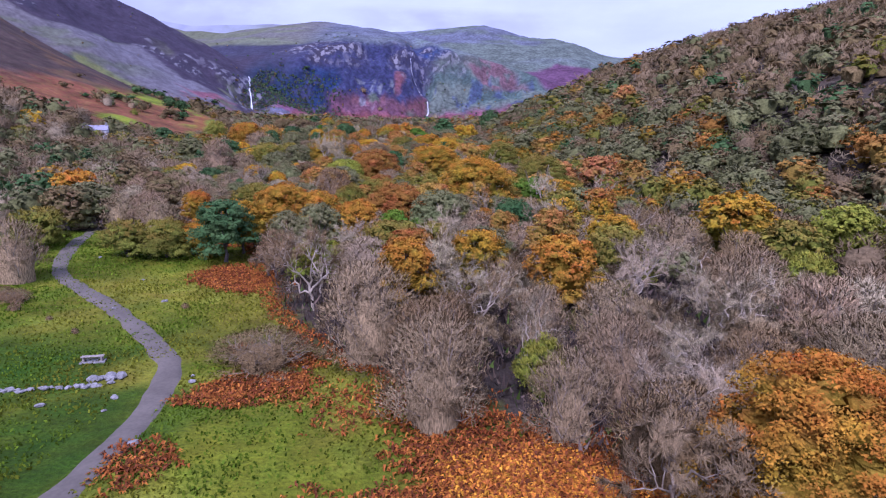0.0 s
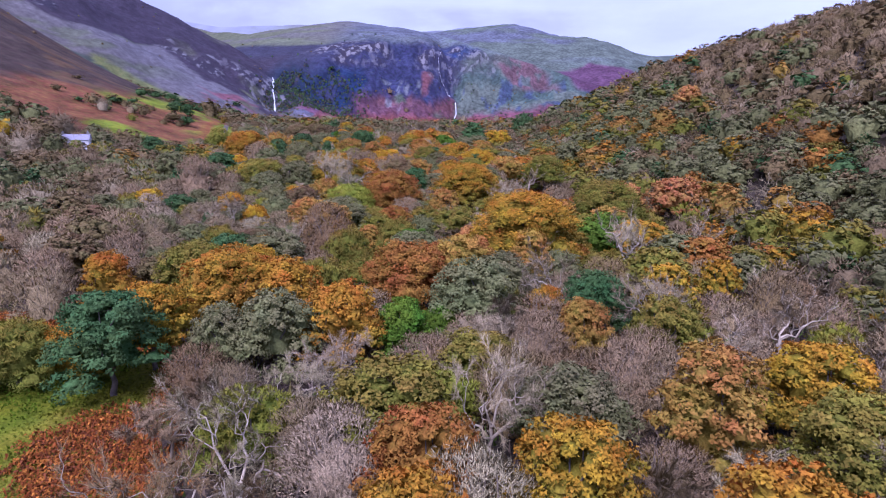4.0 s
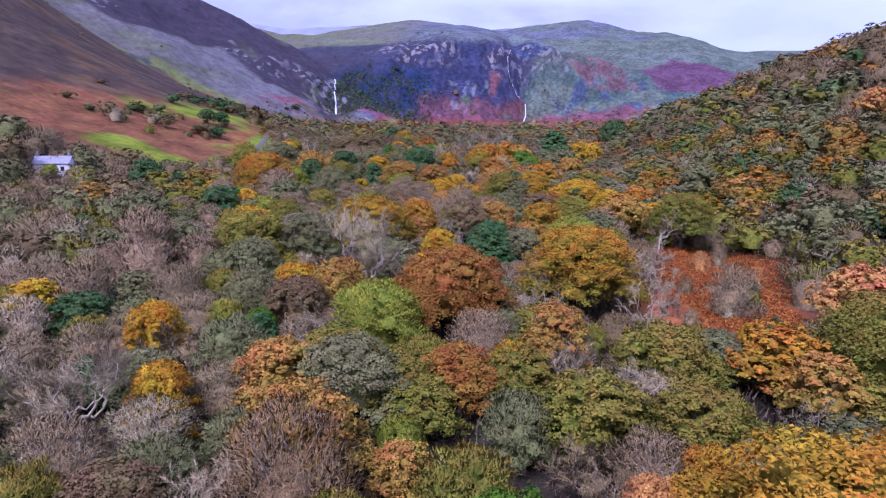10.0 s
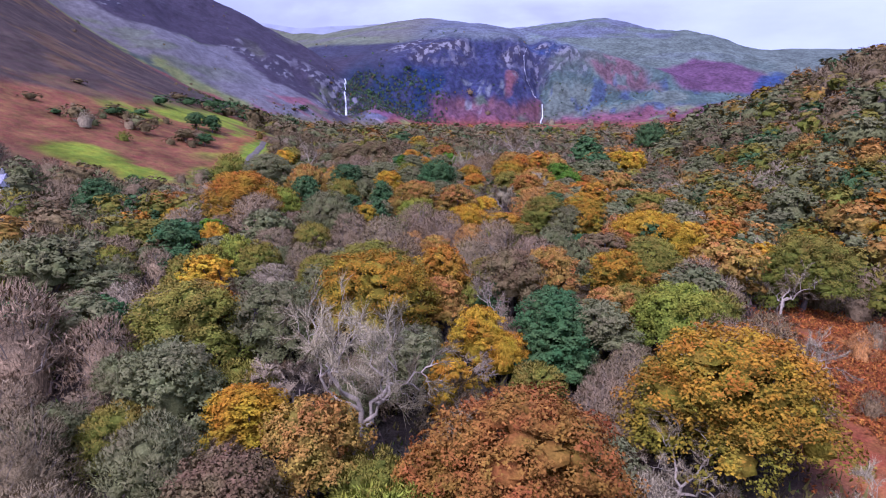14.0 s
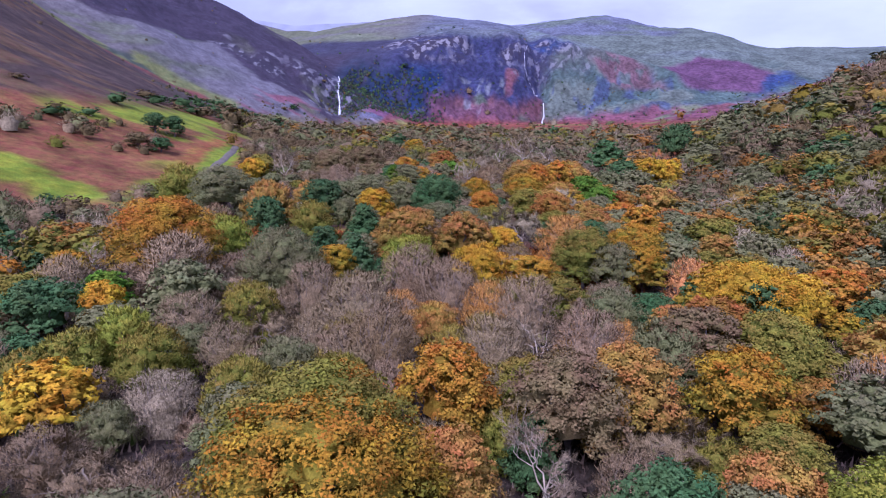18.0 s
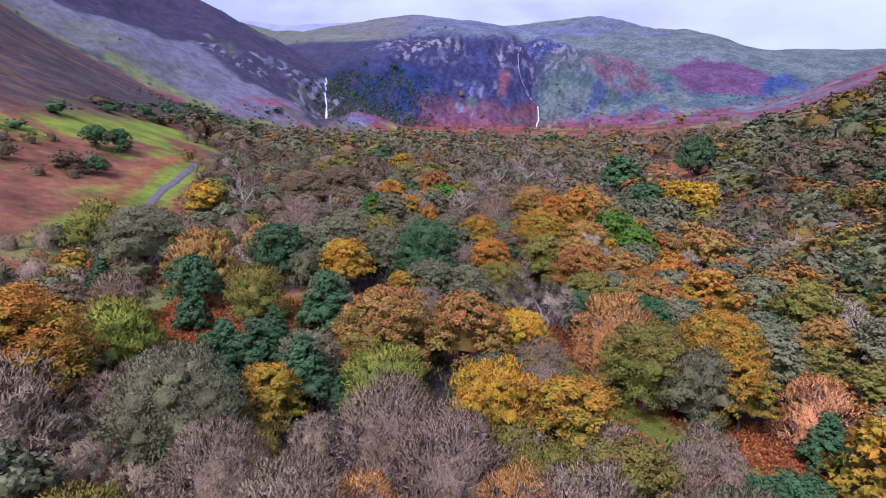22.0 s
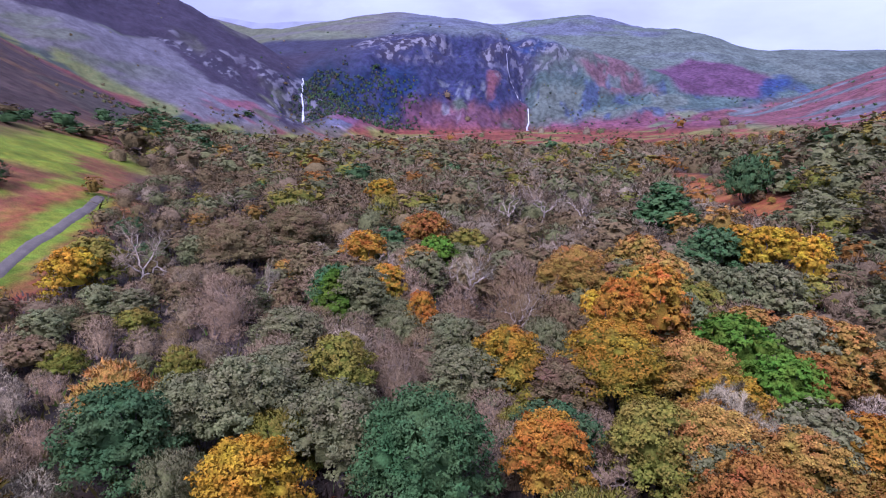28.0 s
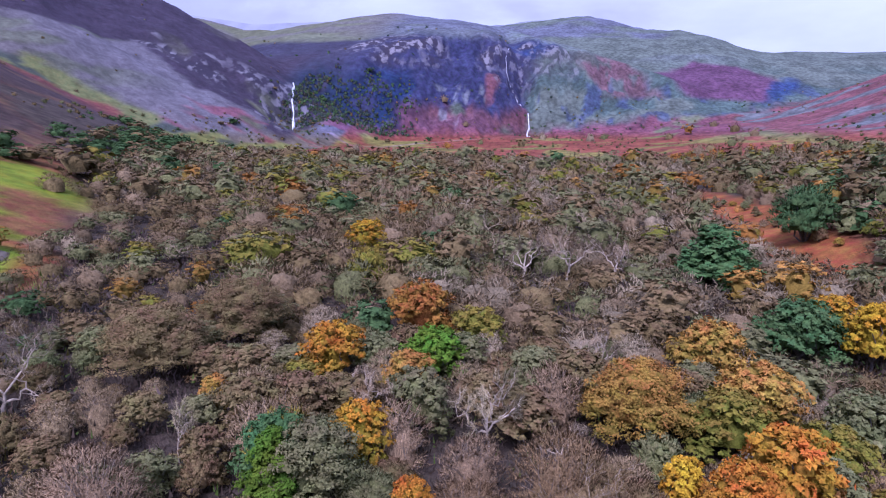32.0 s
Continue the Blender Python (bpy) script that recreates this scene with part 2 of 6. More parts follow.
def height(x, y):
    x, y = np.asarray(x, float), np.asarray(y, float)
    low = valley_floor(x, y)
    # lower slope on the left
    d = np.maximum(0, np.interp(y, [-600, 100, 400, 800, 1000, 1300], [-170, -120, -110, -265, -330, -420]) - x)
    left = low + 0.2 * d + 0.0009 * d * np.minimum(d, 330)
    left = np.minimum(left, 300 + 0.1 * d)
    # scree face and its crest
    face = 191 - 0.577 * (x + 449) + 0.269 * (y - 1040)
    cap = ridge(x, y, [(-324, 1064, 122), (-384, 1050, 155), (-456, 1040, 194), (-560, 1010, 250), (-900, 980, 400), (-1300, 850, 470), (-1500, 300, 480)], 0.62, 100)
    face = -soft_max(-face, -cap, 22)
    face = face + 9 * rough(x, y, 90, 3) * sm(60, 130, face)
    z = soft_max(left, face, 9)
    # the hill on the right
    e = np.maximum(0, x - hill_foot(y))
    right = 0.46 * np.minimum(e, 85) + 0.33 * np.clip(e - 85, 0, 260) + 0.12 * np.maximum(0, e - 345)
    right = right * (1 - 0.72 * sm(455, 640, y - 0.10 * e)) * sm(-500, 60, y)
    z = soft_max(z, low + right + 2.5 * rough(x, y, 60, 9) * sm(0, 40, e), 4)
    # red hill behind it
    e = np.maximum(0, x - np.interp(y, [500, 800, 1150, 1500], [150, 190, 200, 330]))
    z = soft_max(z, np.where(y > 400, low + (0.38 * np.minimum(e, 420) + 0.1 * np.maximum(0, e - 420)) * sm(560, 760, y) * (1 - sm(1400, 2000, y)), -50), 8)
    # massif between the falls with its cliff, long hill at the back, hill in the cloud
    foot = np.interp(x, [-600, -400, -300, -240, -150, -26, 100, 250, 500], [930, 960, 988, 1040, 1098, 1165, 1190, 1215, 1330])
    cliff = 47 + 0.98 * (y - foot) + 14 * rough(x, y, 48, 21) + 5 * np.abs(rough(x * 1.8, y * 0.6, 22, 25))
    m1 = ridge(x, y, [(-52, 1330, 186), (-150, 1450, 243), (-202, 1520, 268), (-298, 1600, 292), (-411, 1650, 288), (-520, 1560, 240)], 0.42, 190)
    m1 = -soft_max(-m1, -cliff, 16)
    m2 = ridge(x, y, [(-330, 1980, 312), (-20, 1950, 333), (105, 1900, 329), (240, 1800, 287), (349, 1720, 243), (411, 1650, 219), (680, 1640, 212), (1100, 1600, 215), (2200, 1500, 260)], 0.46, 175)
    m2 = m2 + 5 * rough(x, y, 110, 31) * sm(60, 120, m2)
    m3 = ridge(x, y, [(-2200, 1900, 560), (-900, 2350, 408), (-600, 2380, 418), (-300, 2700, 400), (600, 2900, 330), (2500, 2900, 320)], 0.5, 300)
    back = soft_max(soft_max(m1, m2, 14), m3, 20)
    z = soft_max(z, back, 10)
    # gorge of the great fall, gully of the second one
    z = z - 26 * np.exp(-((x + 297) / 26) ** 2 - ((y - 978) / 40) ** 2)
    g, _ = to_line(x, y, (-62, 1390), (-30, 1190))
    z = z - 20 * np.exp(-(g / 22) ** 2)
    near = 1 - sm(400, 700, np.hypot(x, y - 200))
    return z + near * (0.5 * rough(x, y, 22, 41) + 0.10 * rough(x, y, 4, 47)) + (1 - near) * 2.0 * rough(x, y, 60, 51)

# ---- the ground: one sheet from behind the camera to the far hills ----
def lawn_edge(y):
    return np.interp(y, [-120, 0, 30, 41, 46, 53, 61, 69, 85, 98, 103, 108], [70, 26, 11, 2.6, -6, -11, -16, -19, -25, -31, -52, -90])


def in_lawn(x, y):
    """1 on the meadow at the start, 0 in the wood."""
    return sm(0.0, 1.0, lawn_edge(y) + 1.2 * rough(x, y, 7, 61) - x) * sm(-80, -66, x + 0.12 * (y - 60)) * (1 - sm(104, 109, y))


def oval(x, y, cx, cy, rx_, ry_, turn=0.0, soft=0.35):
    c, s = math.cos(radians(turn)), math.sin(radians(turn))
    u, v = (x - cx) * c + (y - cy) * s, -(x - cx) * s + (y - cy) * c
    d = np.hypot(u / rx_, v / ry_) + 0.25 * rough(x, y, min(rx_, ry_) * 0.8, 67)
    return 1 - sm(1 - soft, 1 + soft, d)


def in_glade(x, y):
    """Open bracken and grass between the trees."""
    g = oval(x, y, 21, 203, 12, 33, -6)
    g = np.maximum(g, oval(x, y, -67, 281, 27, 16, 8))
    g = np.maximum(g, oval(x, y, -104, 299, 18, 5, 0))
    g = np.maximum(g, oval(x, y, -12, 264, 7, 33, 37))
    g = np.maximum(g, oval(x, y, -34, 286, 9, 6))
    g = np.maximum(g, oval(x, y, 40, 545, 14, 62, -6))
    g = np.maximum(g, oval(x, y, 34, 470, 10, 34, 0))
    return g


def field_edge(y):
    return np.interp(y, [150, 220, 260, 290, 320, 350, 380, 407, 450, 480, 500, 620], [-260, -190, -150, -120, -112, -120, -133, -142, -158, -178, -195, -330])


def in_field(x, y):
    """Rough pasture on the left, open to the lower slope."""
    return sm(0, 14, field_edge(y) + 9 * rough(x, y, 30, 71) - x) * sm(262, 296, y)


def in_apron(x, y):
    """Open red moor at the valley's head."""
    return sm(742, 795, y + 0.12 * np.abs(x) + 30 * rough(x, y, 120, 77))


def mixed(base, colour, w):
    return base + (np.array(colour) - base) * np.clip(w, 0, 1)[:, None]


LITTER, MEADOW, RUST = (0.045, 0.036, 0.027), (0.098, 0.12, 0.006), (0.25, 0.088, 0.028)


def ground_tone(x, y, z):
    n1, n2, n3 = rough(x, y, 60, 81), rough(x, y, 18, 85), rough(x, y, 170, 89)
    c = np.tile(np.array(LITTER), (len(x), 1))
    c = mixed(c, (0.062, 0.05, 0.036), np.maximum(sm(-5, 15, x - hill_foot(y)), sm(300, 360, y)))
    # glades and meadow
    c = mixed(c, RUST, in_glade(x, y))
    strip = 1 - sm(2.0, 4.0, np.abs(to_line(x, y, (6, 236), (-28, 281))[0] + 1.0 * n2))
    c = mixed(c, (0.15, 0.18, 0.02), strip * sm(0.05, 0.3, in_glade(x, y)))
    c = mixed(c, (0.14, 0.16, 0.03), sm(0.15, 0.4, rough(x, y, 12, 95)) * oval(x, y, -75, 287, 30, 14) * 0.9)
    lawn = in_lawn(x, y)
    c = mixed(c, MEADOW, lawn)
    c = mixed(c, (0.16, 0.15, 0.015), lawn * sm(-0.25, 0.5, rough(x, y, 9, 99) + 0.03 * (x + 25)) * 0.8)
    c = mixed(c, (0.035, 0.068, 0.004), lawn * sm(0.0, 0.5, rough(x, y, 14, 103) - 0.045 * (x + 20)) * (1 - sm(48, 62, y)))
    # pasture and lower slope on the left
    f = in_field(x, y)
    c = mixed(c, (0.165, 0.07, 0.03), f)
    tall = sm(45, 54, z + 4 * n2)
    pasture = sm(0.25, 0.4, rough(x * 1.6, y * 0.5, 30, 107)) * sm(330, 360, y) * sm(-215, -195, x)
    for cx, cy, rx_, ry_ in ((-186, 428, 30, 48), (-187, 395, 15, 38), (-158, 390, 8, 9), (-167, 438, 11, 24), (-195, 480, 14, 22), (-133, 299, 9, 8), (-122, 322, 7, 12), (-150, 300, 10, 12)):
        pasture = np.maximum(pasture, oval(x, y, cx, cy, rx_, ry_, 0, 0.2))
    pasture = pasture * (1 - 0.95 * sm(0.18, 0.34, rough(x * 0.55 + 0.3 * y, y * 1.5, 22, 109)))
    c = mixed(c, (0.15, 0.19, 0.015), np.maximum(f, oval(x, y, -122, 322, 8, 14)) * pasture * (1 - tall))
    c = mixed(c, (0.062, 0.043, 0.034), f * tall)
    c = mixed(c, (0.13, 0.075, 0.03), f * tall * sm(0.3, 0.45, n2 + 0.3 * n1) * 0.6)
    c = mixed(c, (0.19, 0.10, 0.035), f * tall * oval(x, y, -300, 632, 34, 22) * 0.45)
    # grassy track from the footpath through the glade
    track = np.minimum(to_line(x, y, (-122, 304), (-100, 298))[0], to_line(x, y, (-100, 298), (-74, 281))[0])
    track = np.minimum(track, to_line(x, y, (-74, 281), (-46, 274))[0])
    c = mixed(c, (0.15, 0.165, 0.04), (1 - sm(2.0, 4.5, track + 1.5 * n2)) * 0.95)
    verge = np.minimum(to_line(x, y, (-121, 334), (-130, 361))[0], to_line(x, y, (-130, 361), (-143, 402))[0]) + 1.2 * n2
    c = mixed(c, (0.22, 0.085, 0.03), 1 - sm(7, 12, verge))
    c = mixed(c, (0.13, 0.18, 0.015), 1 - sm(3.5, 5.5, verge))
    # red moor
    a = in_apron(x, y)
    c = mixed(c, (0.19, 0.06, 0.036), a)
    c = mixed(c, (0.17, 0.15, 0.04), a * sm(0.15, 0.5, n1))
    e = x - np.interp(y, [500, 800, 1150, 1500], [150, 190, 200, 330])
    red = sm(0, 25, e) * sm(560, 700, y)
    c = mixed(c, (0.205, 0.066, 0.032), red)
    c = mixed(c, (0.15, 0.13, 0.06), red * sm(0.05, 0.4, rough(x, y * 2, 70, 111)))
    # scree face: brown heath, a green strip, the scree, dark heather with crags over it
    low_y = np.interp(x, [-1400, -700, -447, -386, -325, -290, -262], [430, 640, 757, 803, 807, 846, 882]) + 9 * n2
    up_y = np.interp(x, [-1400, -700, -489, -451, -439, -398, -352, -308, -271, -255], [500, 720, 812, 874, 906, 918, 921, 900, 889, 884]) + 22 * rough(x, y, 34, 117)
    left = (x < -240) * (1 - sm(1250, 1400, y)) * sm(-30, -22, y - low_y + 8 * n1)
    c = mixed(c, (0.145, 0.15, 0.04), left)
    c = mixed(c, (0.06, 0.07, 0.04), left * sm(0.35, 0.5, rough(x * 1.5, y * 0.7, 16, 119)))
    left = left * sm(-4, 6, y - low_y)
    c = mixed(c, (0.135, 0.116, 0.082), left)
    c = mixed(c, (0.10, 0.105, 0.045), 0.7 * left * sm(0.3, 0.5, rough(x - 0.5 * y, 0.3 * y + 0.2 * x, 30, 118)) * sm(-360, -420, x))
    c = mixed(c, (0.18, 0.07, 0.055), left * sm(0.2, 0.45, rough(x * 0.5, y * 1.5, 26, 123)) * sm(-370, -330, x))
    over = left * sm(-5, 8, y - up_y) * sm(-262, -275, x - 0.0 * y)
    c = mixed(c, (0.05, 0.037, 0.034), over)
    c = mixed(c, (0.125, 0.12, 0.045), over * sm(-0.1, 0.35, n1) * sm(-450, -360, x))
    # massif: trees, heather and rock, pale crag near its top
    foot = np.interp(x, [-600, -400, -300, -240, -150, -26, 100, 250, 500], [930, 960, 988, 1040, 1098, 1165, 1190, 1215, 1330])
    back = sm(0, 30, y - foot + 10 * n2) * sm(48, 60, z) * np.maximum(sm(-345, -300, x), sm(1120, 1200, y))
    c = mixed(c, (0.046, 0.041, 0.041), back)
    c = mixed(c, (0.022, 0.032, 0.036), back * sm(-0.35, 0.1, n2 + 0.5 - 1.6 * sm(-195, -165, x)) * (1 - sm(122, 150, z + 14 * n1)))
    c = mixed(c, (0.185, 0.066, 0.034), back * sm(-210, -150, x) * (1 - sm(72, 98, z + 12 * n2)))
    pale = np.zeros(len(x))
    for cx, cy, rx_, ry_, turn in ((-143, 1163, 17, 12, 0), (-110, 1170, 22, 8, -30), (-140, 1136, 8, 13, 0), (-95, 1180, 7, 16, 20), (-199, 1079, 15, 9, 20), (-228, 1000, 9, 7, 0), (-176, 1162, 6, 8, 0), (-120, 1120, 5, 14, 20)):
        pale = np.maximum(pale, oval(x, y, cx, cy, rx_, ry_, turn, 0.2) * sm(-0.1, 0.25, rough(x - 0.4 * y, y * 0.35, 8, 135)))
    c = mixed(c, (0.18, 0.155, 0.08), back * pale * 0.8)
    c = mixed(c, (0.17, 0.058, 0.032), back * oval(x, y, -80, 1204, 8, 26, -10, 0.3))
    c = mixed(c, (0.10, 0.105, 0.035), back * np.maximum(oval(x, y, -56, 1158, 12, 15), 0.9 * oval(x, y, -125, 1148, 9, 12)))
    hills = np.clip(back * sm(-40, -10, x - 0.08 * (y - 1250) + 12 * n2) + back * sm(192, 214, z + 8 * n1) + back * sm(1270, 1320, y) * sm(-250, -330, x), 0, 1)
    c = mixed(c, (0.125, 0.122, 0.046), hills)
    c = mixed(c, (0.15, 0.152, 0.062), hills * sm(-0.1, 0.5, n3) * sm(150, 220, z))
    c = mixed(c, (0.085, 0.102, 0.042), hills * sm(-0.2, 0.3, n1) * (1 - sm(130, 185, z)))
    c = mixed(c, (0.06, 0.065, 0.055), hills * sm(0.1, 0.4, rough(x, y * 0.6, 22, 143)) * (1 - sm(115, 150, z)) * 0.8)
    c = mixed(c, (0.135, 0.112, 0.075), hills * sm(0.1, 0.4, rough(x * 0.35, y, 80, 141)) * sm(170, 240, z) * 0.7)
    c = mixed(c, (0.135, 0.053, 0.042), back * oval(x, y, 272, 1345, 96, 92, 0, 0.1) * sm(1150, 1170, y - 0.45 * (x - 200)) * sm(100, 108, z - 0.06 * (300 - x)))
    c = mixed(c, (0.165, 0.078, 0.04), back * oval(x, y, 105, 1285, 60, 36, -10, 0.2) * sm(104, 116, z) * (1 - 0.8 * sm(0.1, 0.3, rough(x, y, 26, 145))))
    c = mixed(c, (0.035, 0.05, 0.058), back * np.maximum(oval(x, y, 356, 1325, 16, 66, -32, 0.4), oval(x, y, -22, 1318, 40, 22, 0, 0.4)) * 0.9)
    c = mixed(c, (0.15, 0.165, 0.04), np.maximum(np.maximum(oval(x, y, -34, 942, 34, 13, 10), oval(x, y, 68, 795, 20, 5, 12)), oval(x, y, 18, 728, 10, 6)) * 0.9)
    walk_ = np.minimum(to_line(x, y, (-249, 975), (-188, 958))[0], np.minimum(to_line(x, y, (-188, 958), (-125, 1057))[0], to_line(x, y, (-125, 1057), (-35, 1101))[0]))
    c = mixed(c, (0.24, 0.17, 0.15), (1 - sm(1.2, 3.0, walk_ + 0.8 * n2)) * 0.7)
    # distance haze painted into the far hills' tone: more blue, less red
    haze_blue = sm(560, 900, y) * sm(48, 62, z)
    return c * (1 + haze_blue[:, None] * np.array([-0.22, 0.0, 1.15]) * (1 - 0.5 * sm(-220, -300, x))[:, None])


def bare_rock(x, y, z):
    """Where rock breaks through."""
    crag = oval(x, y, -205, 1200, 78, 62, 0, 0.3) * sm(140, 160, z) * (1 - sm(196, 206, z))
    crag = np.maximum(crag, 0.6 * oval(x, y, 10, 1290, 40, 40, 0, 0.3) * sm(130, 150, z))
    crag = np.maximum(crag, 0.6 * oval(x, y, -60, 1270, 40, 60) * sm(80, 100, z))
    up_y = np.interp(x, [-1400, -700, -489, -451, -439, -398, -352, -308, -271], [500, 720, 812, 874, 906, 918, 921, 900, 889])
    left = (x < -270) * sm(5, 25, y - up_y) * (1 - sm(1040, 1090, y))
    crag = np.maximum(crag, left * sm(-0.15, 0.1, rough(x, y, 42, 151)) * (1 - sm(45, 90, y - up_y + 20 * rough(x, y, 40, 153))))
    crag = np.maximum(crag, 0.8 * oval(x, y, -300, 1010, 40, 34))
    crag = np.maximum(crag, 0.9 * oval(x, y, -22, 1318, 38, 18) + 0.9 * oval(x, y, -82, 1252, 20, 24))
    return np.minimum(crag, 1)


def spaced(parts):
    return np.concatenate([np.linspace(a, b, n, endpoint=False) for a, b, n in parts] + [[parts[-1][1]]])


def build_ground():
    xs = spaced([(-4000, -1200, 14), (-1200, -600, 40), (-600, -180, 96), (-180, 120, 130), (120, 420, 66), (420, 1200, 40), (1200, 4000, 14)])
    ys = spaced([(-900, -60, 20), (-60, 420, 200), (420, 700, 60), (700, 950, 46), (950, 1280, 78), (1280, 1600, 44), (1600, 2400, 44), (2400, 4600, 14)])
    gx, gy = np.meshgrid(xs, ys)
    x, y = gx.ravel(), gy.ravel()
    z = height(x, y)
    w, h = len(xs), len(ys)
    i = (np.arange(h - 1)[:, None] * w + np.arange(w - 1)[None, :]).ravel()
    me = mesh_of(np.stack([x, y, z], 1), np.stack([i, i + 1, i + w + 1, i + w], 1), GROUND, smooth=True)
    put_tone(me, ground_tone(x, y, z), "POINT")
    me.attributes.new("moor", "FLOAT", "POINT").data.foreach_set("value", (sm(420, 620, y + 2 * np.maximum(0, -150 - x)) * np.where((x < -250) & (y > 640), 0.45, 1.0)).astype(np.float32))
    me.attributes.new("rock", "FLOAT", "POINT").data.foreach_set("value", bare_rock(x, y, z).astype(np.float32))
    return tagged(new("ground", me), "valley of meadow, moor, scree and heather hills", "ground", kind="structure")


def mesh_of(verts, faces, material, smooth=False, name="mesh", normals=None):
    """A mesh from arrays: verts (n, 3), faces (m, 3 or 4)."""
    me = bpy.data.meshes.new(name)
    k = faces.shape[1]
    me.vertices.add(len(verts))
    me.vertices.foreach_set("co", np.ascontiguousarray(verts, np.float32).ravel())
    me.loops.add(faces.size)
    me.loops.foreach_set("vertex_index", np.ascontiguousarray(faces, np.int32).ravel())
    me.polygons.add(len(faces))
    me.polygons.foreach_set("loop_start", np.arange(0, faces.size, k, dtype=np.int32))
    me.polygons.foreach_set("use_smooth", np.full(len(faces), smooth))
    me.update(calc_edges=True)
    if normals is not None:
        me.polygons.foreach_set("use_smooth", np.full(len(faces), True))
        me.normals_split_custom_set_from_vertices(normals)
    me.materials.append(material)
    return me


def put_tone(me, colours, domain):
    a = me.attributes.new("tone", "FLOAT_COLOR", domain)
    a.data.foreach_set("color", np.concatenate([colours, np.ones((len(colours), 1))], 1).astype(np.float32).ravel())


build_ground()

# ---- trees: shapes ----
def frames_for(normals, rng):
    """Two directions across each normal, turned at random."""
    n = normals / np.linalg.norm(normals, axis=1, keepdims=True)
    r = rng.normal(size=n.shape)
    u = np.cross(n, r)
    u /= np.linalg.norm(u, axis=1, keepdims=True) + 1e-9
    return u, np.cross(n, u)


def leaves_at(points, normals, size, rng, slim=1.0, out=None):
    """A small three-cornered sprig of leaves at each point, turned outwards."""
    u, v = frames_for(normals, rng)
    k = len(points)
    s = size * rng.uniform(0.55, 1.45, (k, 1))
    n = normals / np.linalg.norm(normals, axis=1, keepdims=True)
    c = [points + s * (u * math.cos(a) * rng.uniform(0.45, 0.95, (k, 1)) * slim + v * math.sin(a) * rng.uniform(0.45, 0.95, (k, 1)) + n * rng.uniform(-0.3, 0.3, (k, 1)))
         for a in (0.0, 2.2, 4.2)]
    return outward(np.stack(c, 1), normals if out is None else out)


def outward(corners, out):
    """Sprigs wound so that they face out of the crown, with soft normals that follow its billows."""
    k, m = corners.shape[:2]
    g = np.cross(corners[:, 1] - corners[:, 0], corners[:, 2] - corners[:, 0])
    g /= np.linalg.norm(g, axis=1, keepdims=True) + 1e-9
    flip = (g * out).sum(1) < 0
    corners[flip] = corners[flip][:, ::-1]
    g[flip] *= -1
    o = out / np.linalg.norm(out, axis=1, keepdims=True)
    soft = 0.72 * o + 0.28 * g + np.array([0, 0, 0.12])
    soft /= np.linalg.norm(soft, axis=1, keepdims=True)
    return corners.reshape(-1, 3), np.arange(m * k).reshape(-1, m), np.repeat(soft, m, axis=0)


def tube(path, radii, sides=6):
    path, m = np.array(path, float), len(path)
    verts, faces = [], []
    for i in range(m):
        t = path[min(i + 1, m - 1)] - path[max(i - 1, 0)]
        t = t / (np.linalg.norm(t) + 1e-9)
        a = np.cross(t, (0.31, 0.77, 0.12))
        a /= np.linalg.norm(a) + 1e-9
        b = np.cross(t, a)
        for k in range(sides):
            g = 2 * math.pi * k / sides
            verts.append(path[i] + radii[i] * (math.cos(g) * a + math.sin(g) * b))
    for i in range(m - 1):
        for k in range(sides):
            faces.append((i * sides + k, i * sides + (k + 1) % sides, (i + 1) * sides + (k + 1) % sides, (i + 1) * sides + k))
    return np.array(verts), np.array(faces)


def joined(pieces):
    verts, faces, at = [], [], 0
    for v, f in pieces:
        verts.append(v)
        faces.append(f + at)
        at += len(v)
    return np.concatenate(verts), np.concatenate(faces)


def wobbly(a, b, rng, steps=4, bend=0.12):
    a, b = np.array(a, float), np.array(b, float)
    length = np.linalg.norm(b - a)
    u = np.linspace(0, 1, steps)[:, None]
    return a + (b - a) * u + rng.normal(scale=bend * length, size=(steps, 3)) * np.sin(math.pi * u) * 0.8


def trunk_and_limbs(lobes, base, rng, radius, fork=0.3):
    top = np.array([0, 0, base])
    pieces = [tube(wobbly((0, 0, -0.6), top, rng, 4, 0.05), np.linspace(radius * 1.25, radius * 0.75, 4), 7)]
    for q in lobes:
        pieces.append(tube(wobbly(top * rng.uniform(1 - fork, 1), q[:3], rng, 4), np.linspace(radius * 0.5, 0.05, 4), 4))
    return joined(pieces)


def both(a, b):
    """Two pieces of a crown as one: corners, faces, normals, and how late each leaf turns."""
    a, b = (q if len(q) == 4 else (*q, np.full(len(q[0]), 0.85)) for q in (a, b))
    return np.concatenate([a[0], b[0]]), np.concatenate([a[1], b[1] + len(a[0])]), np.concatenate([a[2], b[2]]), np.concatenate([a[3], b[3]])


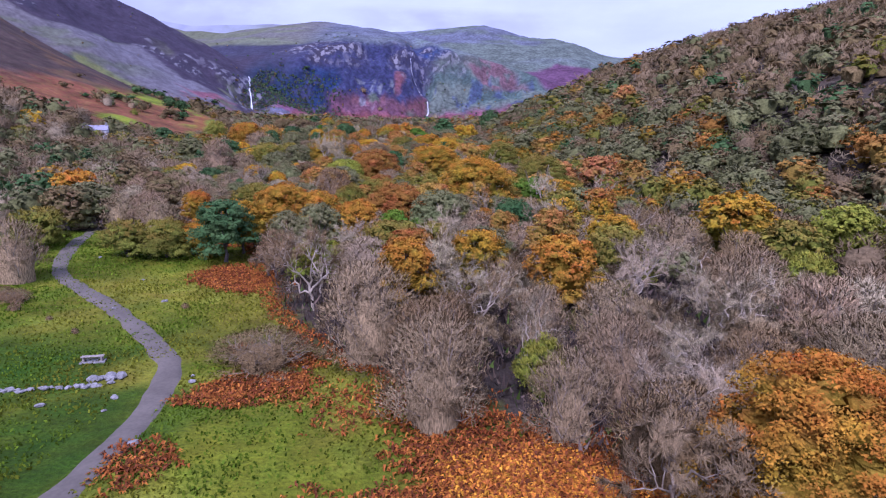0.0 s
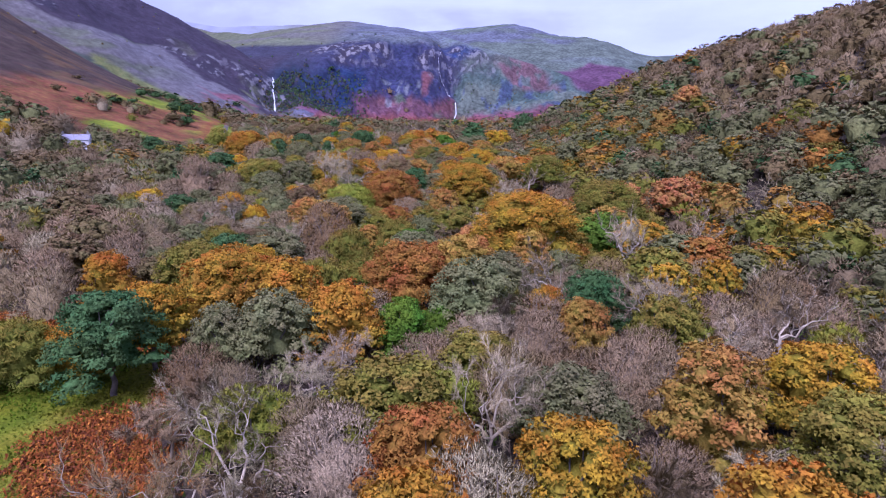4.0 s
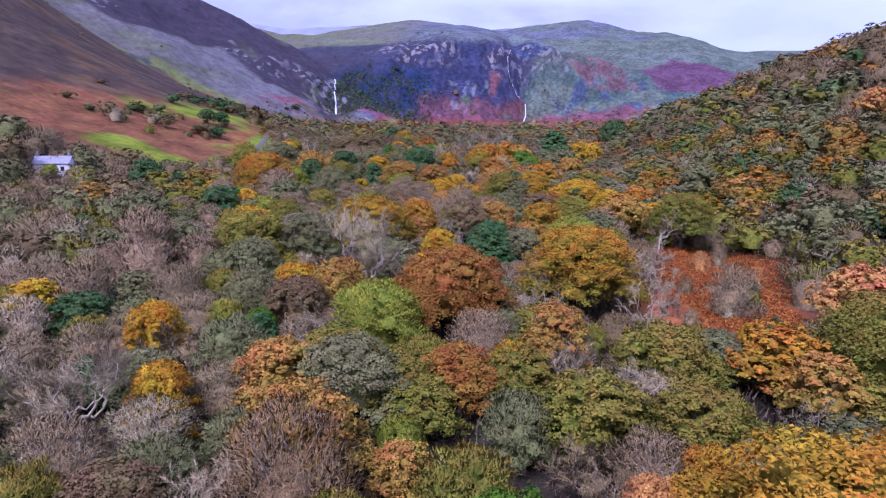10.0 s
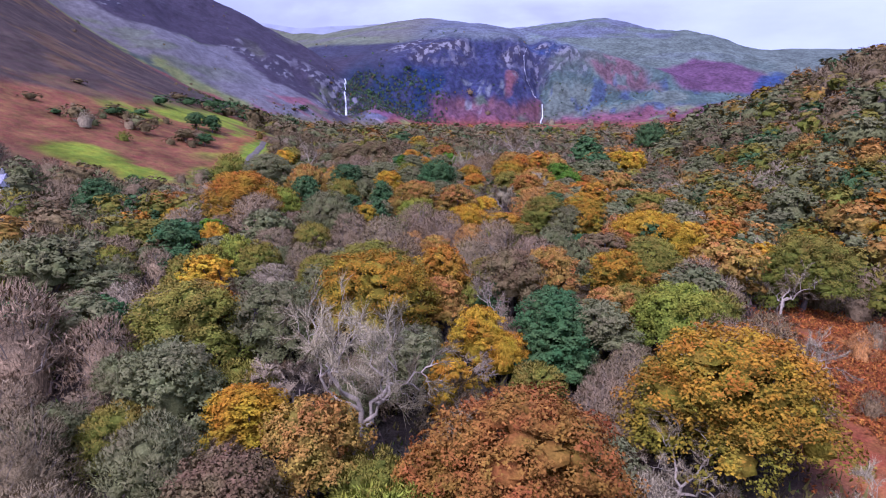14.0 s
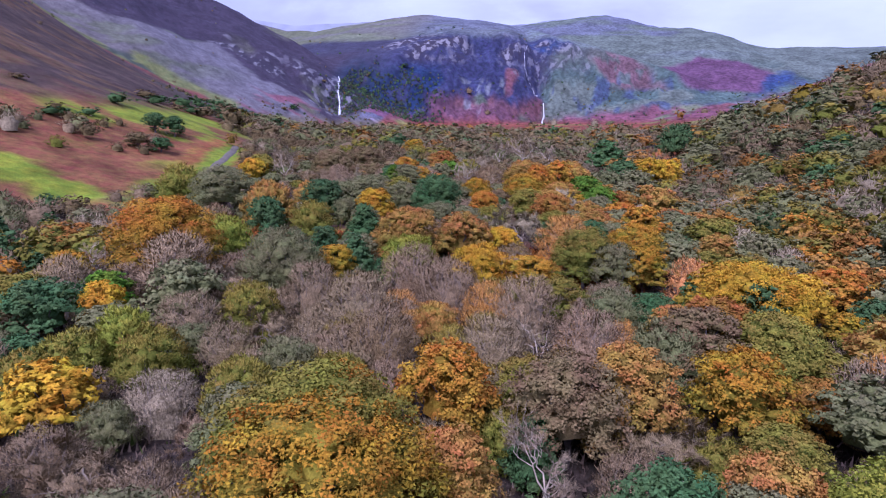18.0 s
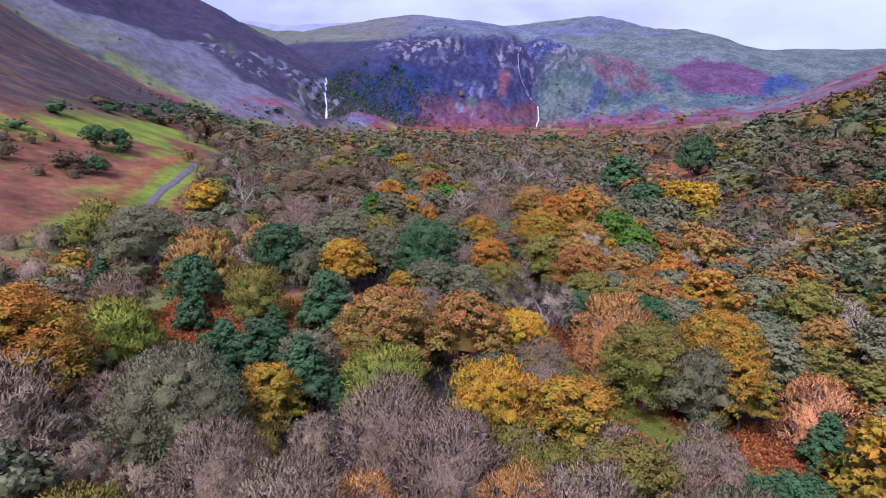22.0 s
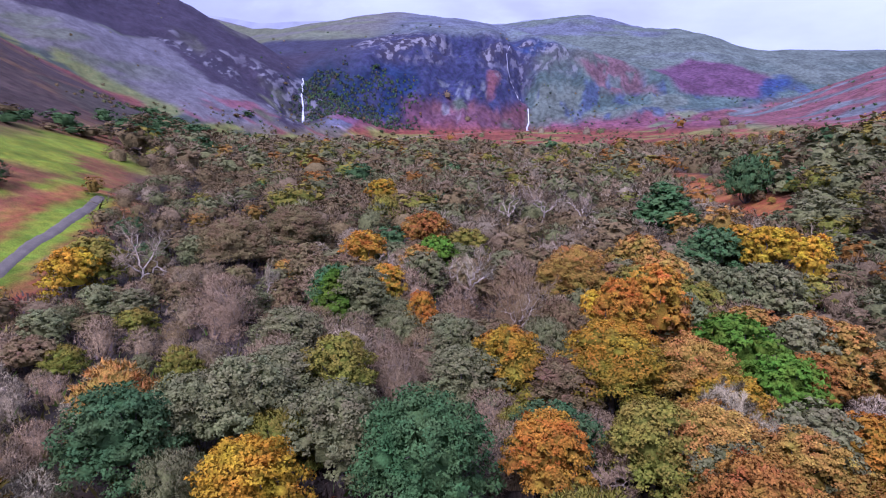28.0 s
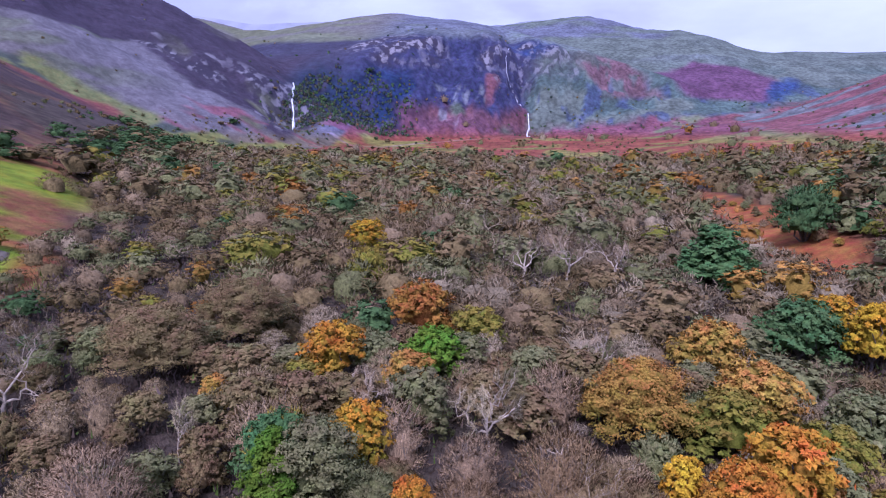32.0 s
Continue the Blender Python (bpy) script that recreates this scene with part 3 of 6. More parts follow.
def tufted(lobes, tufts, count, size, rng, spread=0.44, form="leaf", slim=1.0, lift=0.4, calm=0.25):
    """Leaves or fine sprays gathered in tufts over the outside of a cluster of lobes."""
    i = np.arange(tufts)
    rise = 1 - 1.5 * (i + 0.5) / tufts
    ring = np.sqrt(1 - rise ** 2)
    C, N, R = [], [], []
    for q in lobes:
        g = i * 2.399 + rng.uniform(0, 6.28)
        d = np.stack([ring * np.cos(g), ring * np.sin(g), rise], 1) + rng.normal(scale=0.14, size=(tufts, 3))
        d /= np.linalg.norm(d, axis=1, keepdims=True)
        C.append(np.array(q[:3]) + d * np.array([1, 1, q[4]]) * q[3] * rng.uniform(0.7, 1.0, (tufts, 1)))
        N.append(d)
        R.append(q[3] * spread * rng.uniform(0.7, 1.3, tufts))
    C, N, R = np.concatenate(C), np.concatenate(N), np.concatenate(R)
    keep = np.ones(len(C), bool)
    for q in lobes:
        keep &= np.linalg.norm((C - np.array(q[:3])) / np.array([1, 1, q[4]]), axis=1) > 0.66 * q[3]
    C, N, R = C[keep], N[keep], R[keep]
    own = rng.normal(scale=0.16, size=len(C))
    pick = rng.choice(len(C), count, p=R ** 2 / (R ** 2).sum())
    d = rng.normal(size=(count, 3))
    d = d / np.linalg.norm(d, axis=1, keepdims=True) + 0.35 * N[pick] + np.array([0, 0, 0.2])
    d /= np.linalg.norm(d, axis=1, keepdims=True)
    reach = rng.random((count, 1)) ** 0.45
    p = C[pick] + d * R[pick][:, None] * reach * np.array([1, 1, 0.72])
    face = 0.55 * N[pick] + 0.65 * d + np.array([0, 0, 0.28])
    mid = np.array(lobes)[:, :3].mean(0) - np.array([0, 0, 1.2])
    swell = p - mid
    face = (1 - calm) * face + calm * 1.4 * swell / np.linalg.norm(swell, axis=1, keepdims=True)
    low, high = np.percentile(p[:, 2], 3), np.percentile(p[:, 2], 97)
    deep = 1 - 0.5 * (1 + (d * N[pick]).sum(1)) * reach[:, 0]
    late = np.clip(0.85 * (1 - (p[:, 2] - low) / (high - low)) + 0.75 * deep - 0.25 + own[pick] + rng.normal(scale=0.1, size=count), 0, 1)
    if form == "leaf":
        return *leaves_at(p, face + rng.normal(scale=0.7 - 0.4 * calm, size=face.shape), size, rng, slim, face), np.repeat(late, 3)
    up = 0.5 * face + np.array([0, 0, lift]) + rng.normal(scale=0.45, size=(count, 3))
    up /= np.linalg.norm(up, axis=1, keepdims=True)
    side = np.cross(up, face + rng.normal(scale=0.5, size=face.shape))
    side /= np.linalg.norm(side, axis=1, keepdims=True) + 1e-9
    ln = size * rng.uniform(0.6, 1.5, (count, 1))
    c = [p - up * ln * 0.5 - side * ln * slim, p - up * ln * 0.35 + side * ln * slim, p + up * ln * 0.8]
    return *outward(np.stack(c, 1), face), np.repeat(late, 3)


def billows(lobes, share, rng, fine):
    """Closed, lumpy inner mass of a crown: one knobbly cap a lobe."""
    polar, segs = ((0.62, 1.2, 1.85), 7) if fine else ((0.9, 1.75), 5)
    verts, faces, norms, at = [], [], [], 0
    for x, y, z, r, flat in lobes:
        ring = [np.array([[0, 0, 1.0]])]
        for k, a in enumerate(polar):
            g = np.arange(segs) * 2 * math.pi / segs + 0.5 * k + rng.uniform(0, 1)
            ring.append(np.stack([math.sin(a) * np.cos(g), math.sin(a) * np.sin(g), np.full(segs, math.cos(a))], 1))
        d = np.concatenate(ring)
        verts.append(np.array([x, y, z]) + d * np.array([1, 1, flat]) * r * share * rng.uniform(0.8, 1.18, (len(d), 1)))
        soft = d + np.array([0, 0, 0.15])
        norms.append(soft / np.linalg.norm(soft, axis=1, keepdims=True))
        for i in range(segs):
            j = (i + 1) % segs
            faces.append((at, at + 1 + i, at + 1 + j))
            for k in range(len(polar) - 1):
                a, b = at + 1 + k * segs, at + 1 + (k + 1) * segs
                faces += [(a + i, b + i, b + j), (a + i, b + j, a + j)]
        at += len(d)
    return np.concatenate(verts), np.array(faces), np.concatenate(norms)


def dome(r, low, high, share=0.8):
    """The one great lobe under all the small ones."""
    zc = low + 0.22 * (high - low)
    return [(0, 0, zc, r * share, (high - zc) / (r * share) * 0.9)]


def dome_lobes(rng, r, low, high, count, small=0.3, big=0.5, flat=0.8):
    out = []
    for i in range(count):
        g, q = i * 2.399 + rng.uniform(-0.4, 0.4), (i + 0.5) / count
        reach = r * math.sqrt(q) * 0.78
        z = high - (high - low) * (q ** 1.5) * rng.uniform(0.7, 1.1)
        lr = r * rng.uniform(small, big)
        out.append((reach * math.cos(g), reach * math.sin(g), z - lr * 0.6, lr, flat))
    return out


def oak_shape(seed, count, size, r=4.6, low=2.6, high=9.6, lobes=24, flat=0.8, tufts=11, fine=True, calm=0.25):
    rng = np.random.default_rng(seed)
    big = 0.40 if lobes > 15 else 0.5 if lobes > 7 else 0.6
    L = dome_lobes(rng, r, low, high, lobes, big * 0.66, big, flat)
    crown = tufted(L, tufts, count, size, rng, calm=calm)
    if fine:
        inside = both(billows(L, 0.46, rng, True), billows(dome(r, low + 0.8, high - 1.2, 0.5), 1.0, rng, True))
    else:
        inside = knoll(r * 0.9, low * 0.9, high * 0.95, 0.68, rng, 4, 8, 0.15)
    return both(crown, inside), trunk_and_limbs(L[:12], low * 0.9, rng, 0.26)


def willow_shape(seed, count, size, lobes=17, tufts=11, fine=True, calm=0.25):
    """Low, rounded and feathery, with upright sprays."""
    rng = np.random.default_rng(seed)
    big = 0.42 if lobes > 12 else 0.6
    L = dome_lobes(rng, 3.6, 1.4, 6.4, lobes, big * 0.6, big, 1.1)
    crown = tufted(L, tufts, count, size, rng, 0.5, "spray", 0.2, 0.5, calm)
    inside = both(billows(L, 0.46, rng, True), billows(dome(3.6, 1.4, 5.5, 0.5), 1.0, rng, True)) if fine else knoll(3.6, 0, 6.4, 0.66, rng, 4, 8, 0.15)
    stems = [tube(wobbly((0, 0, -0.5), q[:3], rng), np.linspace(0.12, 0.03, 4), 4) for q in L[:9]]
    return both(crown, inside), joined(stems)


def bare_shape(seed, twigs, twig_width, depth=4, r=4.4, tall=9.5, spread=0.62, thick=0.27, stems=1, haze=0):
    """A leafless tree: a forking frame of limbs and a haze of fine twigs."""
    rng = np.random.default_rng(seed)
    pieces, tips = [], []

    def grow(start, way, length, radius, level):
        way = way / np.linalg.norm(way)
        path = wobbly(start, start + way * length + np.array([0, 0, 0.10 * length * (level > 0)]), rng, 5, 0.13 if level else 0.06)
        pieces.append(tube(path, np.linspace(radius, radius * 0.6, 5), 5 if level < 2 else 3))
        way = path[-1] - path[-2]
        way = way / np.linalg.norm(way)
        if level >= depth - 1:
            tips.append((path[1], path[4], way))
        if level >= depth:
            return
        for k in range(3 if level else 4):
            turn = rng.normal(size=3)
            turn -= way * turn.dot(way)
            turn /= np.linalg.norm(turn)
            nxt = way * (1 - spread * 0.5) + turn * spread * rng.uniform(0.6, 1.4) + np.array([0, 0, 0.10])
            grow(path[4] if k < 2 else path[3 - (level > 1)], nxt, length * rng.uniform(0.58, 0.9), radius * rng.uniform(0.42, 0.62), level + 1)

    for k in range(stems):
        lean = rng.normal(scale=0.12 if stems == 1 else 0.5, size=3)
        lean[2] = 1
        grow(np.array([rng.uniform(-.3, .3) * (stems > 1), rng.uniform(-.3, .3) * (stems > 1), -0.5]), lean, tall * (0.34 if stems == 1 else 0.3), thick / math.sqrt(stems), 0 if stems == 1 else 1)
    verts, faces = joined(pieces)
    a, b, w = (np.array([t[k] for t in tips]) for k in range(3))
    i = rng.integers(0, len(a), twigs)
    s = a[i] + (b - a)[i] * rng.random((twigs, 1)) ** 0.6
    d = w[i] + rng.normal(scale=0.55, size=(twigs, 3)) + np.array([0, 0, 0.15])
    d /= np.linalg.norm(d, axis=1, keepdims=True)
    ln = rng.uniform(0.5, 1.3, (twigs, 1)) * tall * 0.08
    side = np.cross(d, rng.normal(size=(twigs, 3)))
    side /= np.linalg.norm(side, axis=1, keepdims=True)
    c = [s - side * twig_width, s + side * twig_width, s + d * ln]
    out = (s + d * 0.3) - np.array([0, 0, tall * 0.45])
    fine = outward(np.stack(c, 1), out)
    k = tall / max(verts[:, 2].max(), 0.1)
    k2 = r / np.percentile(np.hypot(verts[:, 0], verts[:, 1]), 97)
    out = fine[0] * (k2, k2, k), fine[1], fine[2]
    if haze:
        g = verts * (k2, k2, k)
        soft = g - np.array([0, 0, tall * 0.4])
        out = both(out, (g, np.concatenate([faces[:, :3], faces[:, [0, 2, 3]]]), soft / np.linalg.norm(soft, axis=1, keepdims=True)))
    return out, (verts * (k2, k2, k), faces)


def knoll(r, low, high, share, rng, rings=5, segs=11, uneven=0.16):
    """One broad, softly uneven mass, wide at its foot: the closed inside of a low crown."""
    polar = np.linspace(0.34, 1.62, rings)
    d = [np.array([[0, 0, 1.0]])]
    for k, a in enumerate(polar):
        g = np.arange(segs) * 2 * math.pi / segs + 0.5 * k
        d.append(np.stack([math.sin(a) * np.cos(g), math.sin(a) * np.sin(g), np.full(segs, math.cos(a))], 1))
    d = np.concatenate(d)
    z0 = low + 0.3 * (high - low)
    v = np.array([0, 0, z0]) + d * np.array([r, r, high - z0]) * share * rng.uniform(1 - uneven, 1 + uneven, (len(d), 1))
    v[-segs:, 2] = low - 0.3
    v[-segs:, :2] *= 0.92 if low <= 0 else 0.62
    faces = []
    for i in range(segs):
        j = (i + 1) % segs
        faces.append((0, 1 + i, 1 + j))
        for k in range(rings - 1):
            a, b = 1 + k * segs, 1 + (k + 1) * segs
            faces += [(a + i, b + i, b + j), (a + i, b + j, a + j)]
    soft = d + np.array([0, 0, 0.15])
    return v, np.array(faces), soft / np.linalg.norm(soft, axis=1, keepdims=True)


def brush_shape(seed, count, size, slim, r=3.6, tall=6.5, lobes=20, tufts=10, fine=True, inner=0.66):
    """A bare thicket: forking rods and a dense haze of fine twigs."""
    rng = np.random.default_rng(seed)
    big = 0.4 if lobes > 12 else 0.6
    L = dome_lobes(rng, r, tall * 0.15, tall, lobes, big * 0.7, big, 1.0)
    crown = tufted(L, tufts, count, size, rng, 0.6, "spray", slim, 0.45, 0.3 if fine else 0.65)
    stems = []
    for q in L:
        q3, away = np.array(q[:3]), np.array([q[0], q[1], 0.7 * q[3] + 0.6])
        tip = q3 + away / np.linalg.norm(away) * q[3] * 0.8
        path = wobbly((rng.uniform(-.4, .4), rng.uniform(-.4, .4), -0.5), tip, rng, 5, 0.09)
        stems.append(tube(path, np.linspace(0.09, 0.02, 5), 4 if fine else 3))
        for b in range(3 if fine else 0):
            end = q3 + rng.normal(size=3) * q[3] * 0.62 + np.array([0, 0, q[3] * 0.35])
            stems.append(tube(wobbly(path[2 + b % 2], end, rng, 3), np.linspace(0.035, 0.012, 3), 3))
    if inner:
        crown = both(crown, knoll(r, 0, tall, inner, rng, 5 if fine else 4, 11 if fine else 8))
    return crown, joined(stems)


def holly_shape(seed, count, size, tufts=10, fine=True):
    rng = np.random.default_rng(seed)
    L = []
    for i in range(20):
        z = 1.2 + 6.6 * (i / 19)
        r = 2.7 * (1 - 0.72 * (i / 19) ** 1.4)
        g = i * 2.399
        L.append((0.62 * r * math.cos(g), 0.62 * r * math.sin(g), z, max(0.7, r * 0.58), 0.9))
    return both(tufted(L, tufts, count, size, rng), billows(L if fine else L[::2], 0.62, rng, fine)), trunk_and_limbs(L[4::3], 3.0, rng, 0.18)


SHAPES = {}


def shape_of(kind, tier, i):
    """Meshes of one tree shape, built once and shared."""
    key = (kind, tier, i)
    if key not in SHAPES:
        s = hash_of(key)
        leaf = {"giant": 32000, "close": 21000, "near": 12000, "mid": 4000, "far": 640, "beyond": 120}[tier]
        grow = {"giant": 0.48, "close": 0.6, "near": 0.78, "mid": 1.3, "far": 2.4, "beyond": 4.6}[tier]
        fine = {"giant": 1.0, "close": 1.0, "near": 1.0, "mid": 1.8, "far": 3.6, "beyond": 6.0}[tier]
        forks = 4 if tier in ("giant", "close", "near") else 3 if tier == "mid" else 2
        knobs = {"giant": 34, "close": 28, "near": 24, "mid": 20, "far": 9, "beyond": 5}[tier]
        tufts = {"giant": 14, "close": 12, "near": 11, "mid": 9, "far": 6, "beyond": 5}[tier]
        calm = {"far": 0.65, "beyond": 0.8, "mid": 0.35}.get(tier, 0.12)
        whole = tier in ("giant", "close", "near", "mid")
        if kind == "oak":
            a, b = oak_shape(s, leaf, 0.24 * grow, lobes=knobs, tufts=tufts, fine=whole, calm=calm)
        elif kind == "ash":
            a, b = oak_shape(s, leaf, 0.22 * grow, 3.7, 2.4, 10.2, knobs, 1.05, tufts, whole, calm)
        elif kind == "willow":
            a, b = willow_shape(s, leaf, 0.27 * grow, knobs, tufts, whole, calm)
        elif kind == "bare":
            a, b = bare_shape(s, int(leaf * 0.5) if whole else 150, 0.014 * fine, forks, 4.8, 9.5, 0.85, 0.24, haze=tier == "far")
        elif kind == "birch" and i == 0 and tier == "near":
            a, b = bare_shape(s, 13000, 0.02, 4, 4.1, 7.4, 0.9, 0.17)
        elif kind == "birch":
            a, b = brush_shape(s, leaf, 0.38 * grow, 0.08, 3.8, 7.4, knobs, tufts, whole, 0.52 if whole else 0.68)
        elif kind == "thicket":
            a, b = brush_shape(s, leaf, 0.36 * grow, 0.07 if whole else 0.09, lobes=knobs, tufts=tufts, fine=whole, inner={"near": 0.48, "mid": 0.54}.get(tier, 0.68))
        else:
            a, b = holly_shape(s, leaf, 0.22 * grow, tufts, whole)
        a = a if len(a) == 4 else (*a, np.zeros(len(a[0])))
        SHAPES[key] = a, b
    return SHAPES[key]


def hash_of(key):
    return sum(ord(c) * (k + 3) for k, c in enumerate("".join(str(v) for v in key))) % 9973


MESHES = {}


def meshes_of(kind, tier, i):
    key = (kind, tier, i)
    if key not in MESHES:
        (cv, cf, cn, late), (tv, tf) = shape_of(kind, tier, i)
        leafless = kind in ("bare", "birch", "thicket")
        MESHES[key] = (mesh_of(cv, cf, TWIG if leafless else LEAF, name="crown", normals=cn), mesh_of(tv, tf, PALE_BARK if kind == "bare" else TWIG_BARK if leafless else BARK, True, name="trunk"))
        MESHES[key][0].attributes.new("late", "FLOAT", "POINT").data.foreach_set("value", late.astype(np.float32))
    return MESHES[key]


RUSSET, ORANGE, GOLD, YELLOW = (0.38, 0.165, 0.035), (0.49, 0.205, 0.024), (0.47, 0.235, 0.02), (0.58, 0.32, 0.02)
OLIVE_LEAF, GREYGREEN, LIME, GREEN, DEEP = (0.26, 0.205, 0.035), (0.20, 0.195, 0.085), (0.29, 0.29, 0.035), (0.11, 0.21, 0.02), (0.075, 0.145, 0.05)
TAN, MAUVE, ASHGREY, BROWN, PINK = (0.44, 0.225, 0.05), (0.255, 0.188, 0.10), (0.33, 0.27, 0.16), (0.215, 0.15, 0.07), (0.50, 0.235, 0.075)
# how green a tree still is inside and below
LATE = {RUSSET: 0.2, ORANGE: 0.5, GOLD: 0.7, YELLOW: 0.4, OLIVE_LEAF: 0.65, GREYGREEN: 0.25, LIME: 0.6, GREEN: 0.3, DEEP: 0.1, TAN: 0.5, PINK: 0.15, MAUVE: 0.0, ASHGREY: 0.0, BROWN: 0.15}

NAMES = {
    "oak": ("oak_tree", "broad oak in {} leaf in the autumn wood", "oaks of the wood"),
    "ash": ("ash_tree", "tall tree in thin {} leaf in the wood", "ash trees of the wood"),
    "willow": ("willow_tree", "low rounded willow in {} leaf on damp ground", "willows of the wood"),
    "bare": ("bare_tree", "leafless {} tree with pale lichened limbs", "leafless trees of the wood"),
    "birch": ("birch_tree", "leafless {} birch with a haze of fine twigs", "birches of the wood"),
    "thicket": ("alder_thicket", "dense leafless {} thicket of upright rods", "thickets of the wood"),
    "holly": ("holly_tree", "dense {} holly with glossy foliage", "evergreens of the wood"),
}
WORDS = {RUSSET: "russet", ORANGE: "orange", GOLD: "golden", YELLOW: "yellow", OLIVE_LEAF: "olive brown", GREYGREEN: "grey-green", LIME: "lime green",
         GREEN: "fresh green", DEEP: "dark green", TAN: "tan", MAUVE: "mauve", ASHGREY: "ash grey", BROWN: "brown", PINK: "pinkish"}
HEIGHTS = {"oak": (4.6, 9.8), "ash": (3.9, 10.6), "willow": (3.7, 6.8), "bare": (4.8, 9.5), "birch": (3.8, 7.6), "thicket": (3.6, 6.6), "holly": (2.7, 8.4)}
PLACED = []
tree_rng = random.Random(7)


def tier_at(x, y):
    """How finely a tree is built: by its distance from the line of flight at the nearest."""
    away = abs(x + 0.155 * y - 4)
    d = math.hypot(max(away * 1.4, y - 294, 30), away)
    return "near" if d < 55 else "mid" if d < 95 else "far" if d < 200 else "beyond"


def plant(kind, x, y, r, tall, tone, tier=None, shape=None):
    """One tree: an empty at its foot, trunk and crown under it."""
    if tier is None:
        tier = tier_at(x, y)
        tier = "near" if tier == "near" or tier == "mid" and r > 5.8 else "mid"
    if kind == "oak" and r > 7.5 and y > 400:
        kind, tone = "holly" if tone is DEEP else "willow", DEEP if x > 20 else tone
    if tier == "near" and kind in ("oak", "willow", "holly"):
        tier = "giant" if r > 6.2 else "close" if r > 4.9 else tier
    if tier in ("far", "beyond") and r > 6.5:
        tier = "mid"
    r0, h0 = HEIGHTS[kind]
    i = tree_rng.randrange(3) if shape is None else shape
    crown, trunk = meshes_of(kind, tier, i)
    name, label, group = NAMES[kind]
    tree = tagged(new(name), label.format(WORDS[tone]), "tree", group)
    if kind in ("oak", "holly") and r > 7.5:
        tall = max(tall, 1.3 * r)
    if kind == "oak":
        r, tall = r * 1.08, tall * 0.95
    if kind in ("birch", "thicket"):
        tall = min(tall, 1.9 * r)
    tree.matrix_basis = Matrix.LocRotScale((x, y, float(height(x, y))), Euler((0, 0, tree_rng.uniform(0, 6.28))), (r / r0, r / r0, tall / h0))
    v = tree_rng.uniform(0.84, 1.06)
    for part_name, me in (("crown", crown), ("stem" if kind in ("thicket", "birch") else "trunk", trunk)):
        o = new(part_name, me)
        o.parent = tree
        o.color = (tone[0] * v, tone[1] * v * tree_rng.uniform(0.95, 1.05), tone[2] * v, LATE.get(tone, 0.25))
    PLACED.append((x, y, r))
    return tree


# ---- trees that stand out in the wood, from the meadow up the valley ----
plant("oak", 16.6, 25.7, 4.4, 9.3, ORANGE, "giant")
plant("birch", 11.2, 27.0, 3.5, 8.3, MAUVE)
plant("thicket", 7.8, 35.8, 2.8, 5.4, MAUVE)
plant("birch", -0.5, 37.5, 3.6, 8.5, MAUVE)
plant("thicket", 12.2, 40.8, 3.1, 5.9, MAUVE)
plant("willow", 6.8, 40.7, 2.1, 4.4, LIME)
plant("bare", 6.0, 43.8, 2.7, 7.5, ASHGREY)
plant("birch", -5.8, 48.0, 4.1, 9.1, MAUVE)
plant("thicket", -14.6, 48.2, 4.4, 2.6, BROWN)
plant("birch", -1.2, 48.8, 2.4, 6.6, BROWN)
plant("birch", 13.7, 49.3, 3.3, 7.9, MAUVE)
plant("birch", 17.9, 48.8, 3.2, 7.8, MAUVE)
plant("birch", 30.4, 48.9, 3.7, 8.5, MAUVE)
plant("bare", 3.2, 50.9, 3.8, 8.9, BROWN)
plant("thicket", 8.1, 51.1, 2.8, 5.4, MAUVE)
plant("birch", 28.6, 60.9, 3.3, 7.9, MAUVE)
plant("oak", -3.4, 61.7, 3.4, 8.1, ORANGE)
plant("oak", 12.3, 62.5, 3.9, 8.6, ORANGE)
plant("bare", -13.5, 63.2, 4.6, 10.0, BROWN)
plant("bare", 20.9, 67.1, 3.7, 8.9, ASHGREY)
plant("oak", 3.8, 66.7, 3.5, 8.2, GOLD)
plant("oak", -3.6, 68.3, 3.3, 8.0, RUSSET)
plant("oak", 19.9, 70.7, 3.9, 8.6, OLIVE_LEAF)
plant("thicket", -50.4, 71.7, 3.9, 7.0, MAUVE)
plant("bare", 0.2, 76.9, 4.4, 9.8, ASHGREY)
plant("oak", 21.5, 78.0, 3.9, 8.7, GOLD)
plant("oak", 46.6, 82.2, 4.9, 9.9, OLIVE_LEAF)
plant("willow", -44.0, 85.5, 3.9, 5.0, OLIVE_LEAF)
plant("willow", -39.0, 86.5, 4.1, 5.4, OLIVE_LEAF)
plant("willow", -35.2, 88.5, 3.0, 4.6, GOLD)
plant("oak", -30.4, 85.6, 4.2, 9.1, DEEP)
plant("willow", -57.5, 87.6, 4.4, 5.6, OLIVE_LEAF)
plant("oak", 57.4, 87.6, 4.8, 9.7, LIME)
plant("oak", -18.2, 90.3, 3.7, 8.4, GREYGREEN)
plant("oak", -22.8, 89.7, 2.7, 7.2, GREYGREEN)
plant("birch", 0.0, 91.1, 4.0, 8.9, ASHGREY)
plant("oak", -29.5, 90.8, 3.5, 8.2, GOLD)
plant("oak", -12.7, 92.4, 3.9, 8.6, ORANGE)
plant("willow", -40.8, 91.8, 1.3, 3.3, GOLD)
plant("oak", -7.2, 93.0, 2.7, 7.2, GREEN)
plant("oak", 16.5, 94.6, 3.0, 7.6, OLIVE_LEAF)
plant("oak", 9.3, 94.7, 2.7, 7.2, TAN)
plant("oak", 44.7, 95.7, 6.6, 11.9, GOLD)
plant("willow", -4.1, 96.9, 2.4, 4.8, GREEN)
